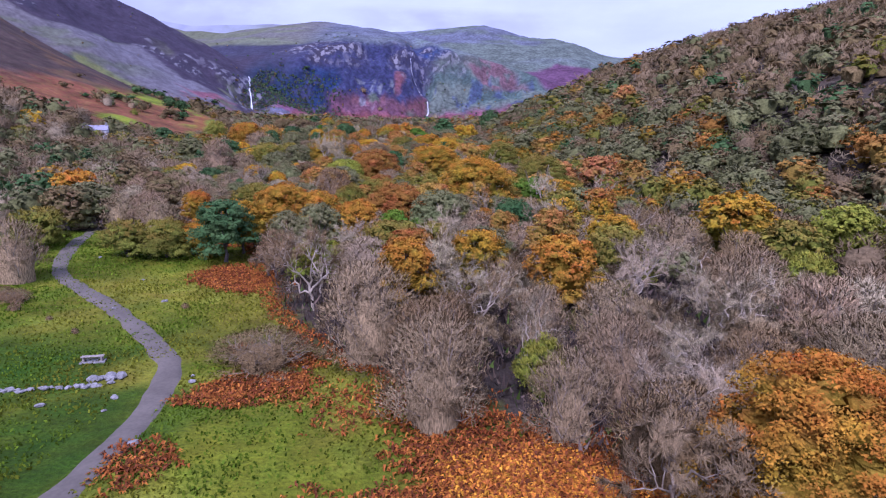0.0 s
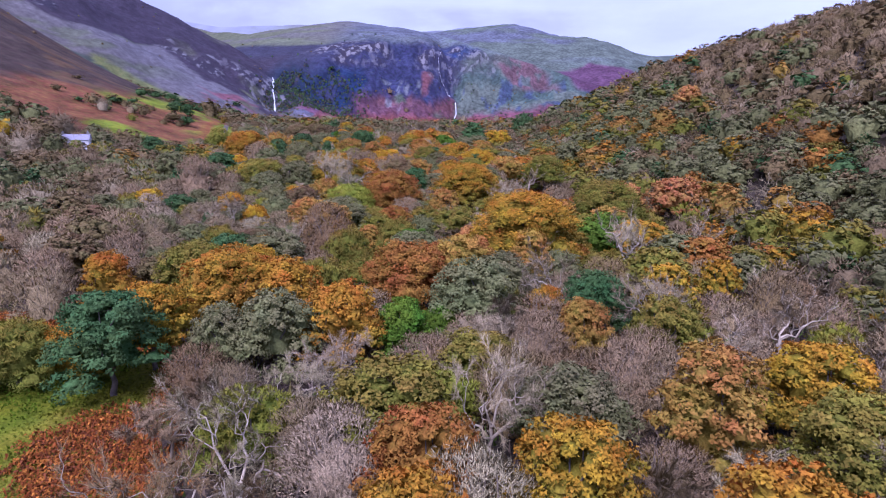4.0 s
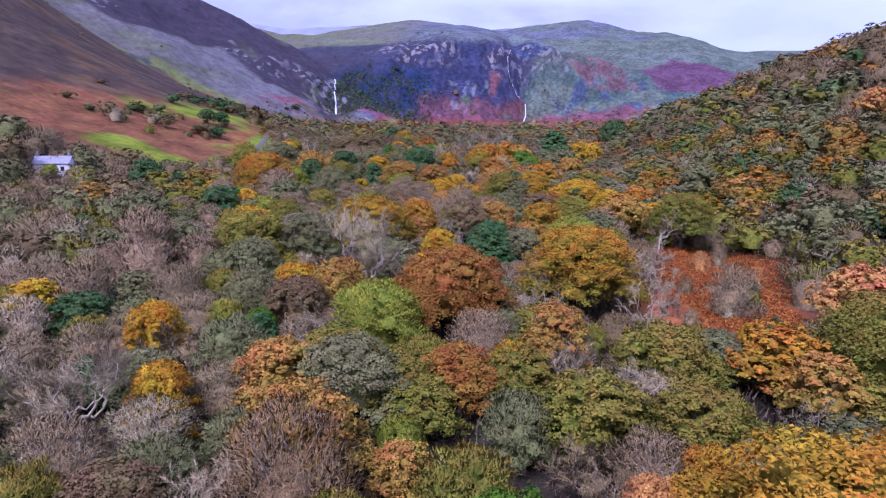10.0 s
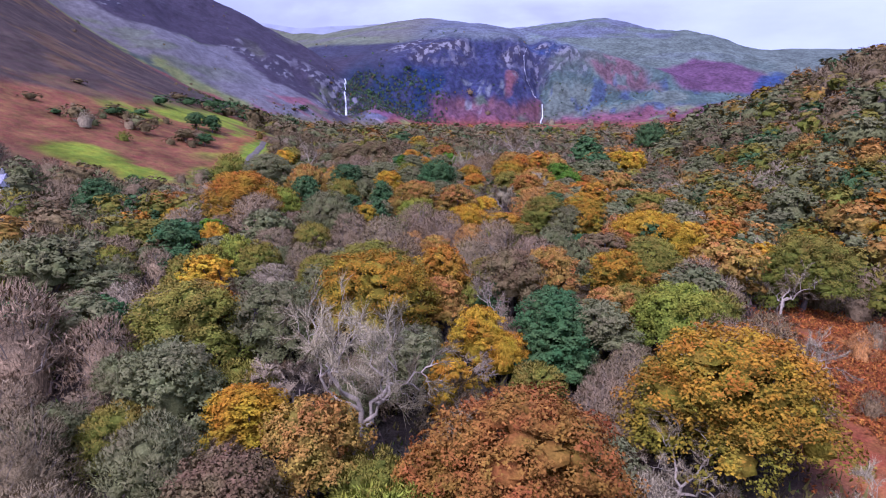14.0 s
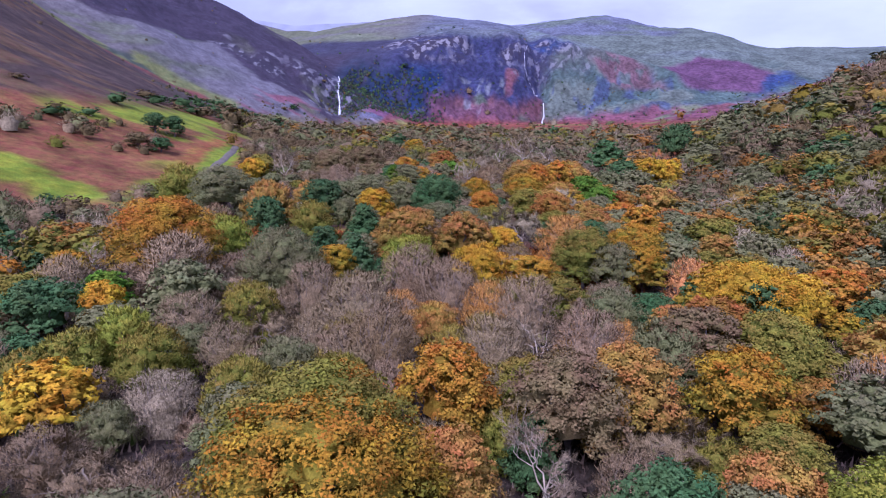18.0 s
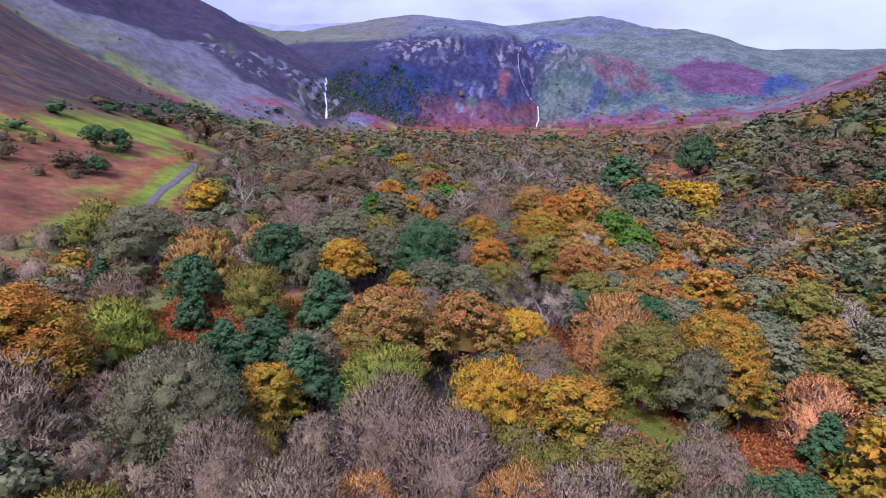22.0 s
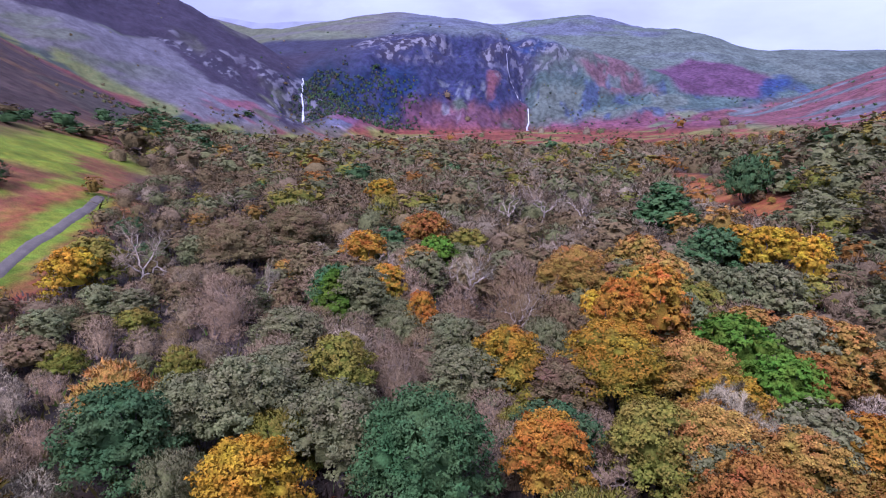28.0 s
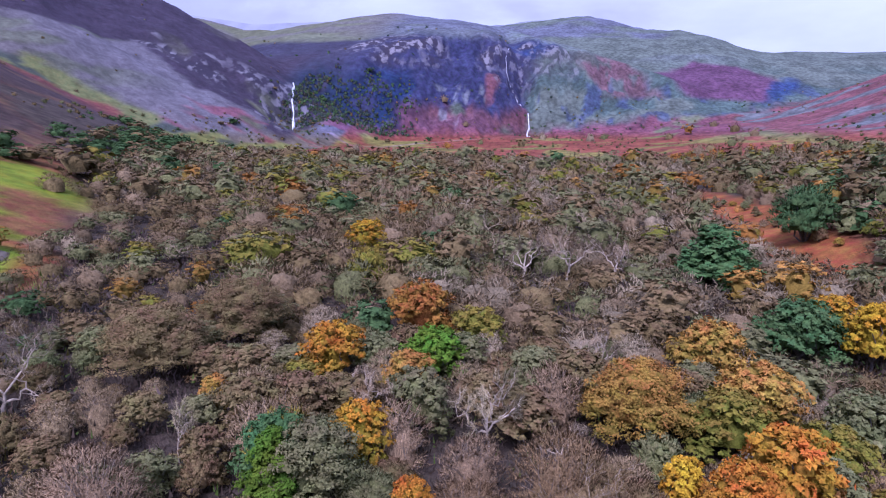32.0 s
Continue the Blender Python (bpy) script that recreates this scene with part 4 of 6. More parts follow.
plant("oak", -25.3, 98.3, 5.0, 10.0, ORANGE)
plant("oak", -19.8, 99.4, 4.2, 9.1, ORANGE)
plant("bare", 16.3, 100.1, 4.0, 9.2, ASHGREY)
plant("oak", -0.7, 99.9, 4.7, 9.7, GREYGREEN)
plant("oak", 6.6, 100.6, 2.3, 6.8, GOLD)
plant("oak", 11.5, 101.9, 3.6, 8.3, DEEP)
plant("oak", -41.1, 104.1, 2.9, 7.5, ORANGE)
plant("oak", -8.1, 104.3, 5.1, 10.1, RUSSET)
plant("oak", -31.6, 104.8, 4.4, 9.2, OLIVE_LEAF)
plant("bare", 8.0, 107.3, 4.3, 9.6, ASHGREY)
plant("oak", 20.7, 107.6, 3.5, 8.2, GOLD)
plant("oak", -26.4, 109.7, 3.2, 7.8, GOLD)
plant("willow", -19.0, 111.5, 3.2, 6.0, OLIVE_LEAF)
plant("oak", 28.7, 113.3, 2.9, 7.4, GOLD)
plant("oak", -2.0, 114.3, 4.4, 9.3, TAN)
plant("oak", -68.3, 115.5, 5.1, 10.1, ORANGE)
plant("bare", 20.0, 124.0, 5.6, 11.3, ASHGREY)
plant("oak", 6.3, 127.0, 7.8, 13.3, GOLD)
plant("willow", -30.7, 127.2, 2.9, 5.6, YELLOW)
plant("willow", -19.3, 128.9, 3.8, 6.8, OLIVE_LEAF)
plant("willow", -38.6, 128.7, 3.3, 6.1, OLIVE_LEAF)
plant("bare", -27.7, 132.2, 3.0, 7.9, ASHGREY)
plant("willow", -4.1, 132.3, 2.4, 4.9, GREYGREEN)
plant("birch", -23.8, 133.5, 4.9, 10.3, BROWN)
plant("bare", 31.9, 134.3, 5.0, 10.5, ASHGREY)
plant("oak", -1.5, 134.4, 2.3, 6.7, PINK)
plant("willow", -12.4, 134.1, 4.1, 7.3, OLIVE_LEAF)
plant("bare", -42.7, 138.2, 4.5, 9.9, ASHGREY)
plant("oak", -24.1, 137.6, 4.5, 9.5, TAN)
plant("oak", 3.0, 139.1, 2.2, 6.6, ORANGE)
plant("oak", -37.7, 142.2, 2.8, 7.4, YELLOW)
plant("willow", -18.4, 141.9, 2.3, 4.7, LIME)
plant("willow", -9.5, 145.0, 3.4, 6.2, GREYGREEN)
plant("willow", 6.7, 149.0, 2.9, 5.6, LIME)
plant("willow", -37.2, 153.1, 4.0, 7.1, GREYGREEN)
plant("bare", -5.8, 154.8, 2.6, 7.4, ASHGREY)
plant("oak", -46.9, 155.9, 3.1, 7.7, YELLOW)
plant("willow", -10.7, 157.6, 2.7, 5.3, YELLOW)
plant("holly", -36.9, 159.2, 2.3, 6.1, DEEP)
plant("oak", 25.2, 160.8, 7.0, 12.3, OLIVE_LEAF)
plant("willow", -39.3, 163.5, 2.3, 4.7, GREEN)
plant("willow", -2.5, 165.4, 2.8, 5.4, OLIVE_LEAF)
plant("willow", -25.2, 163.0, 5.6, 8.4, LIME)
plant("willow", -43.9, 164.5, 2.6, 5.2, LIME)
plant("willow", -11.8, 167.0, 3.0, 5.6, GREYGREEN)
plant("birch", -53.1, 169.9, 3.7, 8.6, MAUVE)
plant("birch", -3.7, 171.0, 2.6, 6.9, ASHGREY)
plant("willow", -43.3, 170.9, 3.9, 7.0, GREYGREEN)
plant("oak", -18.3, 172.4, 6.7, 12.1, RUSSET)
plant("oak", -24.1, 172.2, 3.1, 7.7, RUSSET)
plant("oak", -33.0, 174.1, 4.0, 8.9, TAN)
plant("birch", -10.0, 175.8, 2.7, 7.0, ASHGREY)
plant("bare", 5.5, 177.1, 4.5, 9.9, ASHGREY)
plant("oak", -47.7, 180.2, 4.4, 9.3, GREYGREEN)
plant("bare", -31.1, 181.0, 6.2, 15.8, ASHGREY)
plant("oak", 44.8, 181.3, 6.3, 11.6, PINK)
plant("birch", -66.3, 184.3, 5.5, 11.3, MAUVE)
plant("oak", -2.1, 185.4, 7.6, 13.1, GOLD)
plant("oak", 33.8, 185.6, 5.8, 11.0, PINK)
plant("thicket", -59.1, 186.8, 4.0, 7.1, MAUVE)
plant("birch", 18.8, 188.8, 3.8, 8.6, MAUVE)
plant("oak", -53.0, 191.5, 5.6, 10.7, OLIVE_LEAF)
plant("oak", -45.0, 194.7, 5.0, 10.0, GREYGREEN)
plant("oak", -53.6, 195.3, 4.4, 9.3, GOLD)
plant("willow", -21.2, 198.1, 2.9, 5.5, YELLOW)
plant("oak", -24.1, 198.8, 3.3, 8.0, YELLOW)
plant("willow", -36.0, 199.1, 2.5, 5.0, GREYGREEN)
plant("holly", -15.7, 199.5, 3.8, 9.1, DEEP)
plant("willow", -30.1, 200.9, 2.0, 4.3, GREYGREEN)
plant("oak", -36.8, 203.1, 6.7, 12.1, GOLD)
plant("oak", -16.0, 206.6, 4.1, 8.9, DEEP)
plant("oak", -38.2, 207.2, 6.6, 11.9, OLIVE_LEAF)
plant("oak", -82.1, 206.7, 5.3, 10.4, GREYGREEN)
plant("oak", -2.0, 208.3, 5.1, 10.2, LIME)
plant("oak", -29.8, 209.3, 3.5, 8.2, TAN)
plant("oak", -9.3, 210.5, 3.6, 8.3, TAN)
plant("bare", -23.5, 212.5, 3.4, 8.4, ASHGREY)
plant("oak", -38.9, 214.9, 4.2, 9.0, ORANGE)
plant("holly", -24.3, 216.8, 2.2, 6.0, DEEP)
plant("willow", -48.9, 218.3, 3.6, 6.6, OLIVE_LEAF)
plant("oak", -21.7, 220.2, 5.1, 10.1, BROWN)
plant("oak", -31.7, 221.0, 4.5, 9.4, ORANGE)
plant("willow", -60.1, 222.6, 3.9, 6.9, OLIVE_LEAF)
plant("oak", -16.8, 223.6, 4.7, 9.7, TAN)
plant("oak", -25.1, 223.6, 3.3, 8.0, OLIVE_LEAF)
plant("willow", -47.5, 224.2, 3.4, 6.2, GREYGREEN)
plant("oak", -7.2, 224.6, 4.7, 9.6, GOLD)
plant("thicket", -54.9, 226.9, 3.1, 5.8, MAUVE)
plant("thicket", 4.8, 228.3, 4.1, 7.2, MAUVE)
plant("willow", -66.7, 227.7, 3.5, 6.4, LIME)
plant("thicket", -39.7, 229.3, 3.9, 6.9, BROWN)
plant("oak", 9.2, 231.6, 5.5, 10.6, TAN)
plant("thicket", -28.9, 232.1, 4.0, 7.0, MAUVE)
plant("oak", -73.8, 233.8, 2.7, 7.3, YELLOW)
plant("willow", -11.2, 234.4, 4.5, 7.7, GREYGREEN)
plant("oak", -8.5, 234.6, 4.7, 9.6, BROWN)
plant("oak", 21.7, 235.0, 6.7, 12.1, OLIVE_LEAF)
plant("thicket", -19.1, 235.6, 4.1, 7.2, MAUVE)
plant("willow", -57.0, 236.4, 4.1, 7.3, OLIVE_LEAF)
plant("oak", -65.7, 237.4, 4.8, 9.7, GREYGREEN)
plant("willow", -35.8, 238.6, 3.2, 5.9, TAN)
plant("thicket", -45.1, 240.4, 4.8, 8.2, MAUVE)
plant("thicket", -25.8, 243.9, 4.4, 7.6, MAUVE)
plant("willow", -15.8, 244.1, 4.0, 7.1, GREYGREEN)
plant("birch", -71.1, 244.7, 5.2, 10.9, MAUVE)
plant("holly", 0.6, 244.9, 4.2, 9.9, DEEP)
plant("thicket", -30.3, 244.7, 3.5, 6.4, TAN)
plant("thicket", -52.7, 245.5, 4.3, 7.5, MAUVE)
plant("oak", 1.0, 248.4, 6.4, 11.6, YELLOW)
plant("thicket", -35.6, 249.2, 4.7, 8.0, MAUVE)
plant("thicket", -74.4, 249.8, 5.3, 8.9, MAUVE)
plant("willow", -59.3, 250.9, 6.3, 10.3, GREYGREEN)
plant("oak", -1.1, 253.0, 5.4, 10.4, GOLD)
plant("thicket", -41.4, 253.0, 4.8, 8.2, MAUVE)
plant("oak", -78.5, 253.9, 7.6, 13.1, ORANGE)
plant("oak", -112.4, 255.1, 4.8, 9.8, DEEP)
plant("oak", -53.5, 256.3, 3.0, 7.6, GOLD)
plant("oak", 9.0, 255.8, 3.6, 8.4, YELLOW)
plant("willow", -43.3, 259.3, 4.8, 8.2, LIME)
plant("willow", -33.1, 260.4, 4.5, 7.8, YELLOW)
plant("holly", -48.2, 261.4, 1.3, 4.0, DEEP)
plant("holly", -2.9, 262.5, 2.1, 5.8, DEEP)
plant("holly", -52.6, 262.7, 3.0, 7.5, DEEP)
plant("holly", -59.0, 266.3, 3.1, 7.7, DEEP)
plant("willow", -75.1, 266.3, 4.6, 7.9, LIME)
plant("birch", -2.4, 266.5, 3.7, 8.5, PINK)
plant("oak", -9.0, 268.2, 3.4, 8.1, GOLD)
plant("willow", -77.3, 267.6, 4.5, 7.8, OLIVE_LEAF)
plant("holly", -64.3, 269.2, 2.4, 6.3, DEEP)
plant("willow", -13.0, 268.6, 4.5, 7.8, GREYGREEN)
plant("oak", -45.9, 270.0, 5.6, 10.8, TAN)
plant("oak", -17.6, 270.7, 5.0, 10.0, OLIVE_LEAF)
plant("oak", -37.4, 273.4, 4.8, 9.8, TAN)
plant("holly", -61.2, 275.7, 1.8, 5.1, DEEP)
plant("oak", -9.2, 275.5, 5.0, 10.0, GOLD)
plant("birch", -83.5, 277.2, 3.8, 8.8, BROWN)
plant("holly", -73.3, 277.8, 2.2, 6.0, DEEP)
plant("birch", -20.1, 278.2, 5.3, 9.4, TAN, shape=1)
plant("holly", -56.5, 281.4, 3.5, 8.5, DEEP)
plant("willow", -66.6, 282.2, 4.7, 8.1, OLIVE_LEAF)
plant("birch", -28.2, 283.9, 5.2, 9.7, ASHGREY, shape=0)
plant("oak", -57.2, 284.1, 3.2, 7.8, GREYGREEN)
plant("oak", 36.7, 284.4, 5.7, 10.9, GREYGREEN)
plant("oak", -77.3, 285.0, 3.8, 8.6, DEEP)
plant("oak", 81.5, 286.2, 5.2, 10.3, PINK)
plant("willow", -79.8, 291.8, 5.8, 9.6, TAN)
plant("oak", -5.4, 294.0, 4.9, 9.9, ORANGE)
plant("oak", -59.0, 298.2, 4.2, 9.1, YELLOW)
plant("oak", -93.2, 297.9, 6.8, 12.1, GREYGREEN)
plant("willow", -66.4, 300.1, 3.1, 5.8, GREYGREEN)
plant("oak", -22.5, 301.7, 4.7, 9.6, RUSSET)
plant("oak", -46.6, 302.1, 5.3, 12.6, DEEP)
plant("oak", -72.1, 302.7, 4.8, 9.7, DEEP)
plant("oak", -8.7, 304.1, 4.3, 9.1, ORANGE)
plant("oak", -54.8, 307.3, 4.7, 9.7, GREYGREEN)
plant("oak", -68.8, 307.3, 4.1, 8.9, GREYGREEN)
plant("oak", -37.0, 307.6, 3.8, 8.6, ORANGE)
plant("oak", -27.8, 309.8, 4.4, 9.3, OLIVE_LEAF)
plant("oak", -64.8, 310.2, 4.8, 9.8, GREYGREEN)
plant("willow", -111.4, 311.2, 5.8, 9.6, OLIVE_LEAF)
plant("willow", -78.1, 310.6, 4.1, 7.2, TAN)
plant("birch", -18.8, 317.9, 4.7, 10.1, ASHGREY)
plant("oak", -58.4, 319.5, 4.2, 9.0, OLIVE_LEAF)
plant("oak", -10.7, 325.7, 4.5, 9.4, GREEN)
plant("oak", -29.0, 326.1, 5.8, 10.9, GOLD)
plant("oak", -40.5, 326.2, 4.6, 9.5, GOLD)
plant("oak", 4.0, 330.9, 4.9, 9.9, TAN)
plant("oak", -13.8, 333.6, 5.8, 11.0, GREEN)
plant("birch", -80.1, 337.8, 4.8, 8.3, MAUVE)
plant("ash", -52.9, 340.5, 2.6, 7.9, ORANGE)
plant("oak", -3.1, 340.4, 4.7, 9.7, GREYGREEN)
plant("ash", -25.8, 341.7, 4.5, 11.6, ORANGE)
plant("bare", -38.9, 343.5, 5.2, 10.8, BROWN)
plant("holly", -66.4, 343.7, 3.0, 8.6, GREEN)
plant("oak", -109.4, 346.5, 4.3, 9.2, YELLOW)
plant("ash", -20.3, 347.0, 5.1, 12.6, ORANGE)
plant("birch", -40.2, 347.1, 4.9, 10.3, BROWN)
plant("oak", -67.2, 346.8, 3.9, 8.7, DEEP)
plant("ash", -17.6, 347.6, 2.9, 8.5, PINK)
plant("ash", -28.6, 349.1, 2.6, 7.9, YELLOW)
plant("birch", -67.1, 348.8, 3.9, 8.9, OLIVE_LEAF)
plant("bare", -79.1, 350.1, 2.8, 7.7, ASHGREY)
plant("oak", -109.5, 351.3, 5.1, 10.1, OLIVE_LEAF)
plant("oak", -60.1, 352.5, 3.5, 8.2, GOLD)
plant("bare", -103.7, 355.2, 6.6, 12.6, ASHGREY)
plant("bare", -47.4, 356.9, 4.9, 10.4, ASHGREY)
plant("oak", -55.5, 361.0, 3.9, 8.7, GREYGREEN)
plant("oak", -30.2, 363.6, 6.0, 11.2, TAN)
plant("oak", -4.9, 364.3, 4.8, 9.7, GREYGREEN)
plant("birch", -39.7, 366.2, 4.1, 9.1, MAUVE)
plant("oak", 2.7, 366.0, 6.5, 11.8, GREYGREEN)
plant("oak", -15.2, 368.1, 5.5, 10.6, TAN)
plant("oak", -92.4, 368.7, 6.7, 10.3, BROWN)
plant("oak", -162.3, 379.8, 4.2, 7.6, DEEP)
plant("oak", -157.5, 384.0, 3.8, 7.8, DEEP)
plant("oak", -151.5, 354.0, 4.2, 5.6, BROWN)
plant("oak", -146.5, 358.5, 3.6, 5.0, DEEP)
plant("oak", -55.5, 375.4, 4.6, 8.4, GREEN)
plant("oak", -68.9, 372.6, 4.6, 9.5, ORANGE)
plant("bare", -33.2, 378.0, 4.2, 9.5, ASHGREY)
plant("ash", 16.0, 382.2, 4.5, 11.6, YELLOW)
plant("oak", -85.7, 382.0, 6.9, 10.5, BROWN)
plant("oak", -16.4, 382.8, 5.7, 10.8, TAN)
plant("oak", -59.6, 390.5, 5.8, 11.0, RUSSET)
plant("ash", 11.2, 393.7, 4.5, 11.5, YELLOW)
plant("oak", 16.0, 396.2, 5.5, 10.6, YELLOW)
plant("oak", 2.6, 398.6, 7.0, 12.4, DEEP)
plant("oak", 8.9, 402.0, 4.4, 9.3, GOLD)
plant("willow", -73.0, 411.9, 4.8, 8.3, OLIVE_LEAF)
plant("bare", -32.9, 426.1, 7.1, 13.3, ASHGREY)
plant("bare", -42.4, 427.0, 5.9, 11.7, ASHGREY)
plant("bare", -23.0, 429.2, 5.9, 11.7, ASHGREY)
plant("oak", -79.6, 437.3, 5.1, 10.1, GOLD)
plant("oak", 0.9, 438.6, 9.0, 14.8, DEEP)
plant("oak", 35.2, 474.9, 9.2, 15.1, GREYGREEN)

plant("holly", -18.8, 253.5, 0.8, 3.2, GREEN, "near")

# young growth that closes the gaps of the alder carr
for k in range(70):
    plant(tree_rng.choice(["thicket", "thicket", "thicket", "willow", "birch"]), tree_rng.uniform(-56, -13), tree_rng.uniform(224, 259), tree_rng.uniform(1.8, 2.9), tree_rng.uniform(3.6, 5.2),
          tree_rng.choice([MAUVE, MAUVE, BROWN, OLIVE_LEAF, TAN]), "mid")

# shrubs in the bracken of the glades
for x, y, r, kind, tone in ((18, 187, 1.2, "birch", ASHGREY), (23, 193, 1.5, "willow", OLIVE_LEAF), (27, 206, 1.3, "holly", DEEP), (15, 199, 1.4, "thicket", BROWN), (21, 215, 1.8, "thicket", PINK), (30, 213, 1.6, "thicket", PINK),
                            (26, 222, 1.7, "birch", MAUVE), (17, 176, 1.3, "willow", YELLOW), (22, 181, 1.1, "holly", DEEP), (12, 183, 1.2, "birch", MAUVE), (-4, 257, 1.0, "thicket", BROWN), (-20, 276, 1.1, "birch", ASHGREY),
                            (-50, 287, 0.7, "holly", DEEP), (-62, 288, 0.9, "holly", GREYGREEN), (-57, 292, 1.2, "birch", ASHGREY), (-53, 296, 1.3, "thicket", TAN), (-70, 287, 0.9, "thicket", BROWN)):
    plant(kind, x, y, r, 2.0 * r, tone, "mid")
for k in range(34):
    u = tree_rng.uniform(0, 1)
    plant(tree_rng.choice(["thicket", "birch", "willow", "oak"]), 33 + 9 * u + tree_rng.uniform(-10, 10), 445 + 150 * u, tree_rng.uniform(0.9, 2.2), tree_rng.uniform(1.6, 4.0), tree_rng.choice([BROWN, MAUVE, TAN, GREYGREEN, OLIVE_LEAF]), "mid")

# ---- the wood: singly planted trees near the walk, one sheet of far woodland beyond ----
def wooded(x, y):
    """How densely trees stand, 0 to 1."""
    w = np.ones(len(x))
    w *= 1 - in_lawn(x, y) * (y < 112)
    w *= np.where((y < 112) & (x < lawn_edge(y)) & (x > -62), 0, 1)
    w *= 1 - sm(0.25, 0.5, in_glade(x, y))
    w *= 1 - 0.975 * sm(0.2, 0.5, in_field(x, y))
    w *= 1 - 0.985 * sm(0.2, 0.6, in_apron(x, y))
    w *= np.where((x > 235) | ((y < 140) & (x > 170)) | (y < 60) & (x < -100) | (y > 1150) | (y < 20) | (x < -330), 0, 1)
    e = x - np.interp(y, [500, 800, 1150, 1500], [150, 190, 200, 330])
    w *= 1 - 0.9 * sm(-20, 20, e) * sm(540, 640, y)
    # the footpath's verge stays open on its sunny side
    verge = np.minimum(to_line(x, y, (-124, 346), (-131, 362))[0], to_line(x, y, (-131, 362), (-136, 382))[0])
    w *= sm(3, 6, np.minimum(verge, to_line(x, y, (-121, 346), (-130, 374))[0]))
    w = np.maximum(w, 0.8 * oval(x, y, -168, 352, 22, 26))
    w = np.maximum(w, 0.7 * oval(x, y, -214, 478, 10, 26) * (height(x, y) < 60))
    w *= 1 - sm(50, 58, height(x, y)) * (x < -100) * (y < 700)
    return w


def kind_and_tone(x, y, rng, drift):
    """What grows where: drifts of colour over the valley."""
    fleck = rng.random()
    if y < 72 and x < 45:
        return rng.choice([("birch", MAUVE), ("birch", MAUVE), ("thicket", BROWN), ("bare", ASHGREY), ("birch", ASHGREY)])
    hill = x > hill_foot(y) + 5
    if 250 < y < 350 and -24 < x < hill_foot(y) + 40:
        table = [("oak", GREYGREEN, 3), ("oak", TAN, 2.6), ("oak", ORANGE, 0.4), ("oak", OLIVE_LEAF, 2.2), ("oak", RUSSET, 1.2), ("birch", ASHGREY, 1.4), ("birch", TAN, 1), ("oak", DEEP, 0.5), ("oak", GOLD, 0.6)]
    elif hill and y < 520:
        high = (x - hill_foot(y)) / 130
        table = [("oak", GREYGREEN, 9 * max(0.12, 1 - 1.3 * high)), ("oak", OLIVE_LEAF, 1.4 * max(0.1, 1 - high)), ("oak", GOLD, 0.3 * max(0, 1 - 2 * high)), ("oak", TAN, 1.3 * max(0.15, 1 - high)), ("birch", MAUVE, 3 + 14 * max(0, high - 0.2)), ("thicket", BROWN, 1 + 8 * max(0, high - 0.2)), ("bare", ASHGREY, 0.8), ("oak", RUSSET, 0.5 * max(0.1, 1 - high)), ("oak", BROWN, 2 + 2 * high), ("holly", DEEP, 0.4), ("oak", DEEP, 0.5)]
    elif y > 330:
        grey = 4.5 * (abs(x + 5) < 55 and y > 400)
        table = [("birch", MAUVE, 4), ("thicket", MAUVE, 3), ("thicket", BROWN, 3), ("willow", GREYGREEN, 3), ("willow", BROWN, 2.5), ("oak", GREYGREEN, 3), ("oak", BROWN, 3), ("oak", OLIVE_LEAF, 1.0 + 2 * max(0, drift)), ("bare", ASHGREY, 1.0 + grey), ("birch", ASHGREY, 1 + grey), ("oak", RUSSET, 0.2 + 0.5 * max(0, drift)), ("oak", DEEP, 0.35), ("ash", TAN, 0.3)]
    elif x < -30 and drift < 0.3:
        table = [("thicket", MAUVE, 4.5), ("birch", ASHGREY, 1.5), ("willow", GREYGREEN, 3), ("willow", OLIVE_LEAF, 1.5), ("oak", GREYGREEN, 2), ("birch", MAUVE, 3), ("oak", BROWN, 1.5), ("oak", YELLOW, 0.15), ("holly", DEEP, 0.3), ("oak", DEEP, 0.4)]
    elif drift > 0.15:
        table = [("oak", ORANGE, 0.25), ("oak", RUSSET, 1.2), ("oak", OLIVE_LEAF, 3), ("oak", GOLD, 0.4), ("bare", ASHGREY, 1.5), ("willow", OLIVE_LEAF, 1.2), ("oak", GREYGREEN, 2), ("holly", DEEP, 0.4), ("ash", TAN, 0.8), ("birch", MAUVE, 2), ("oak", GREEN, 0.3)]
    else:
        table = [("thicket", MAUVE, 3), ("birch", MAUVE, 3.5), ("willow", OLIVE_LEAF, 2), ("willow", LIME, 0.5), ("bare", ASHGREY, 1.8), ("oak", GREYGREEN, 1), ("oak", OLIVE_LEAF, 1.2), ("thicket", BROWN, 2), ("ash", YELLOW, 0.2)]
    total = sum(t[2] for t in table)
    for kind, tone, share in table:
        fleck -= share / total
        if fleck <= 0:
            return kind, tone
    return table[-1][:2]


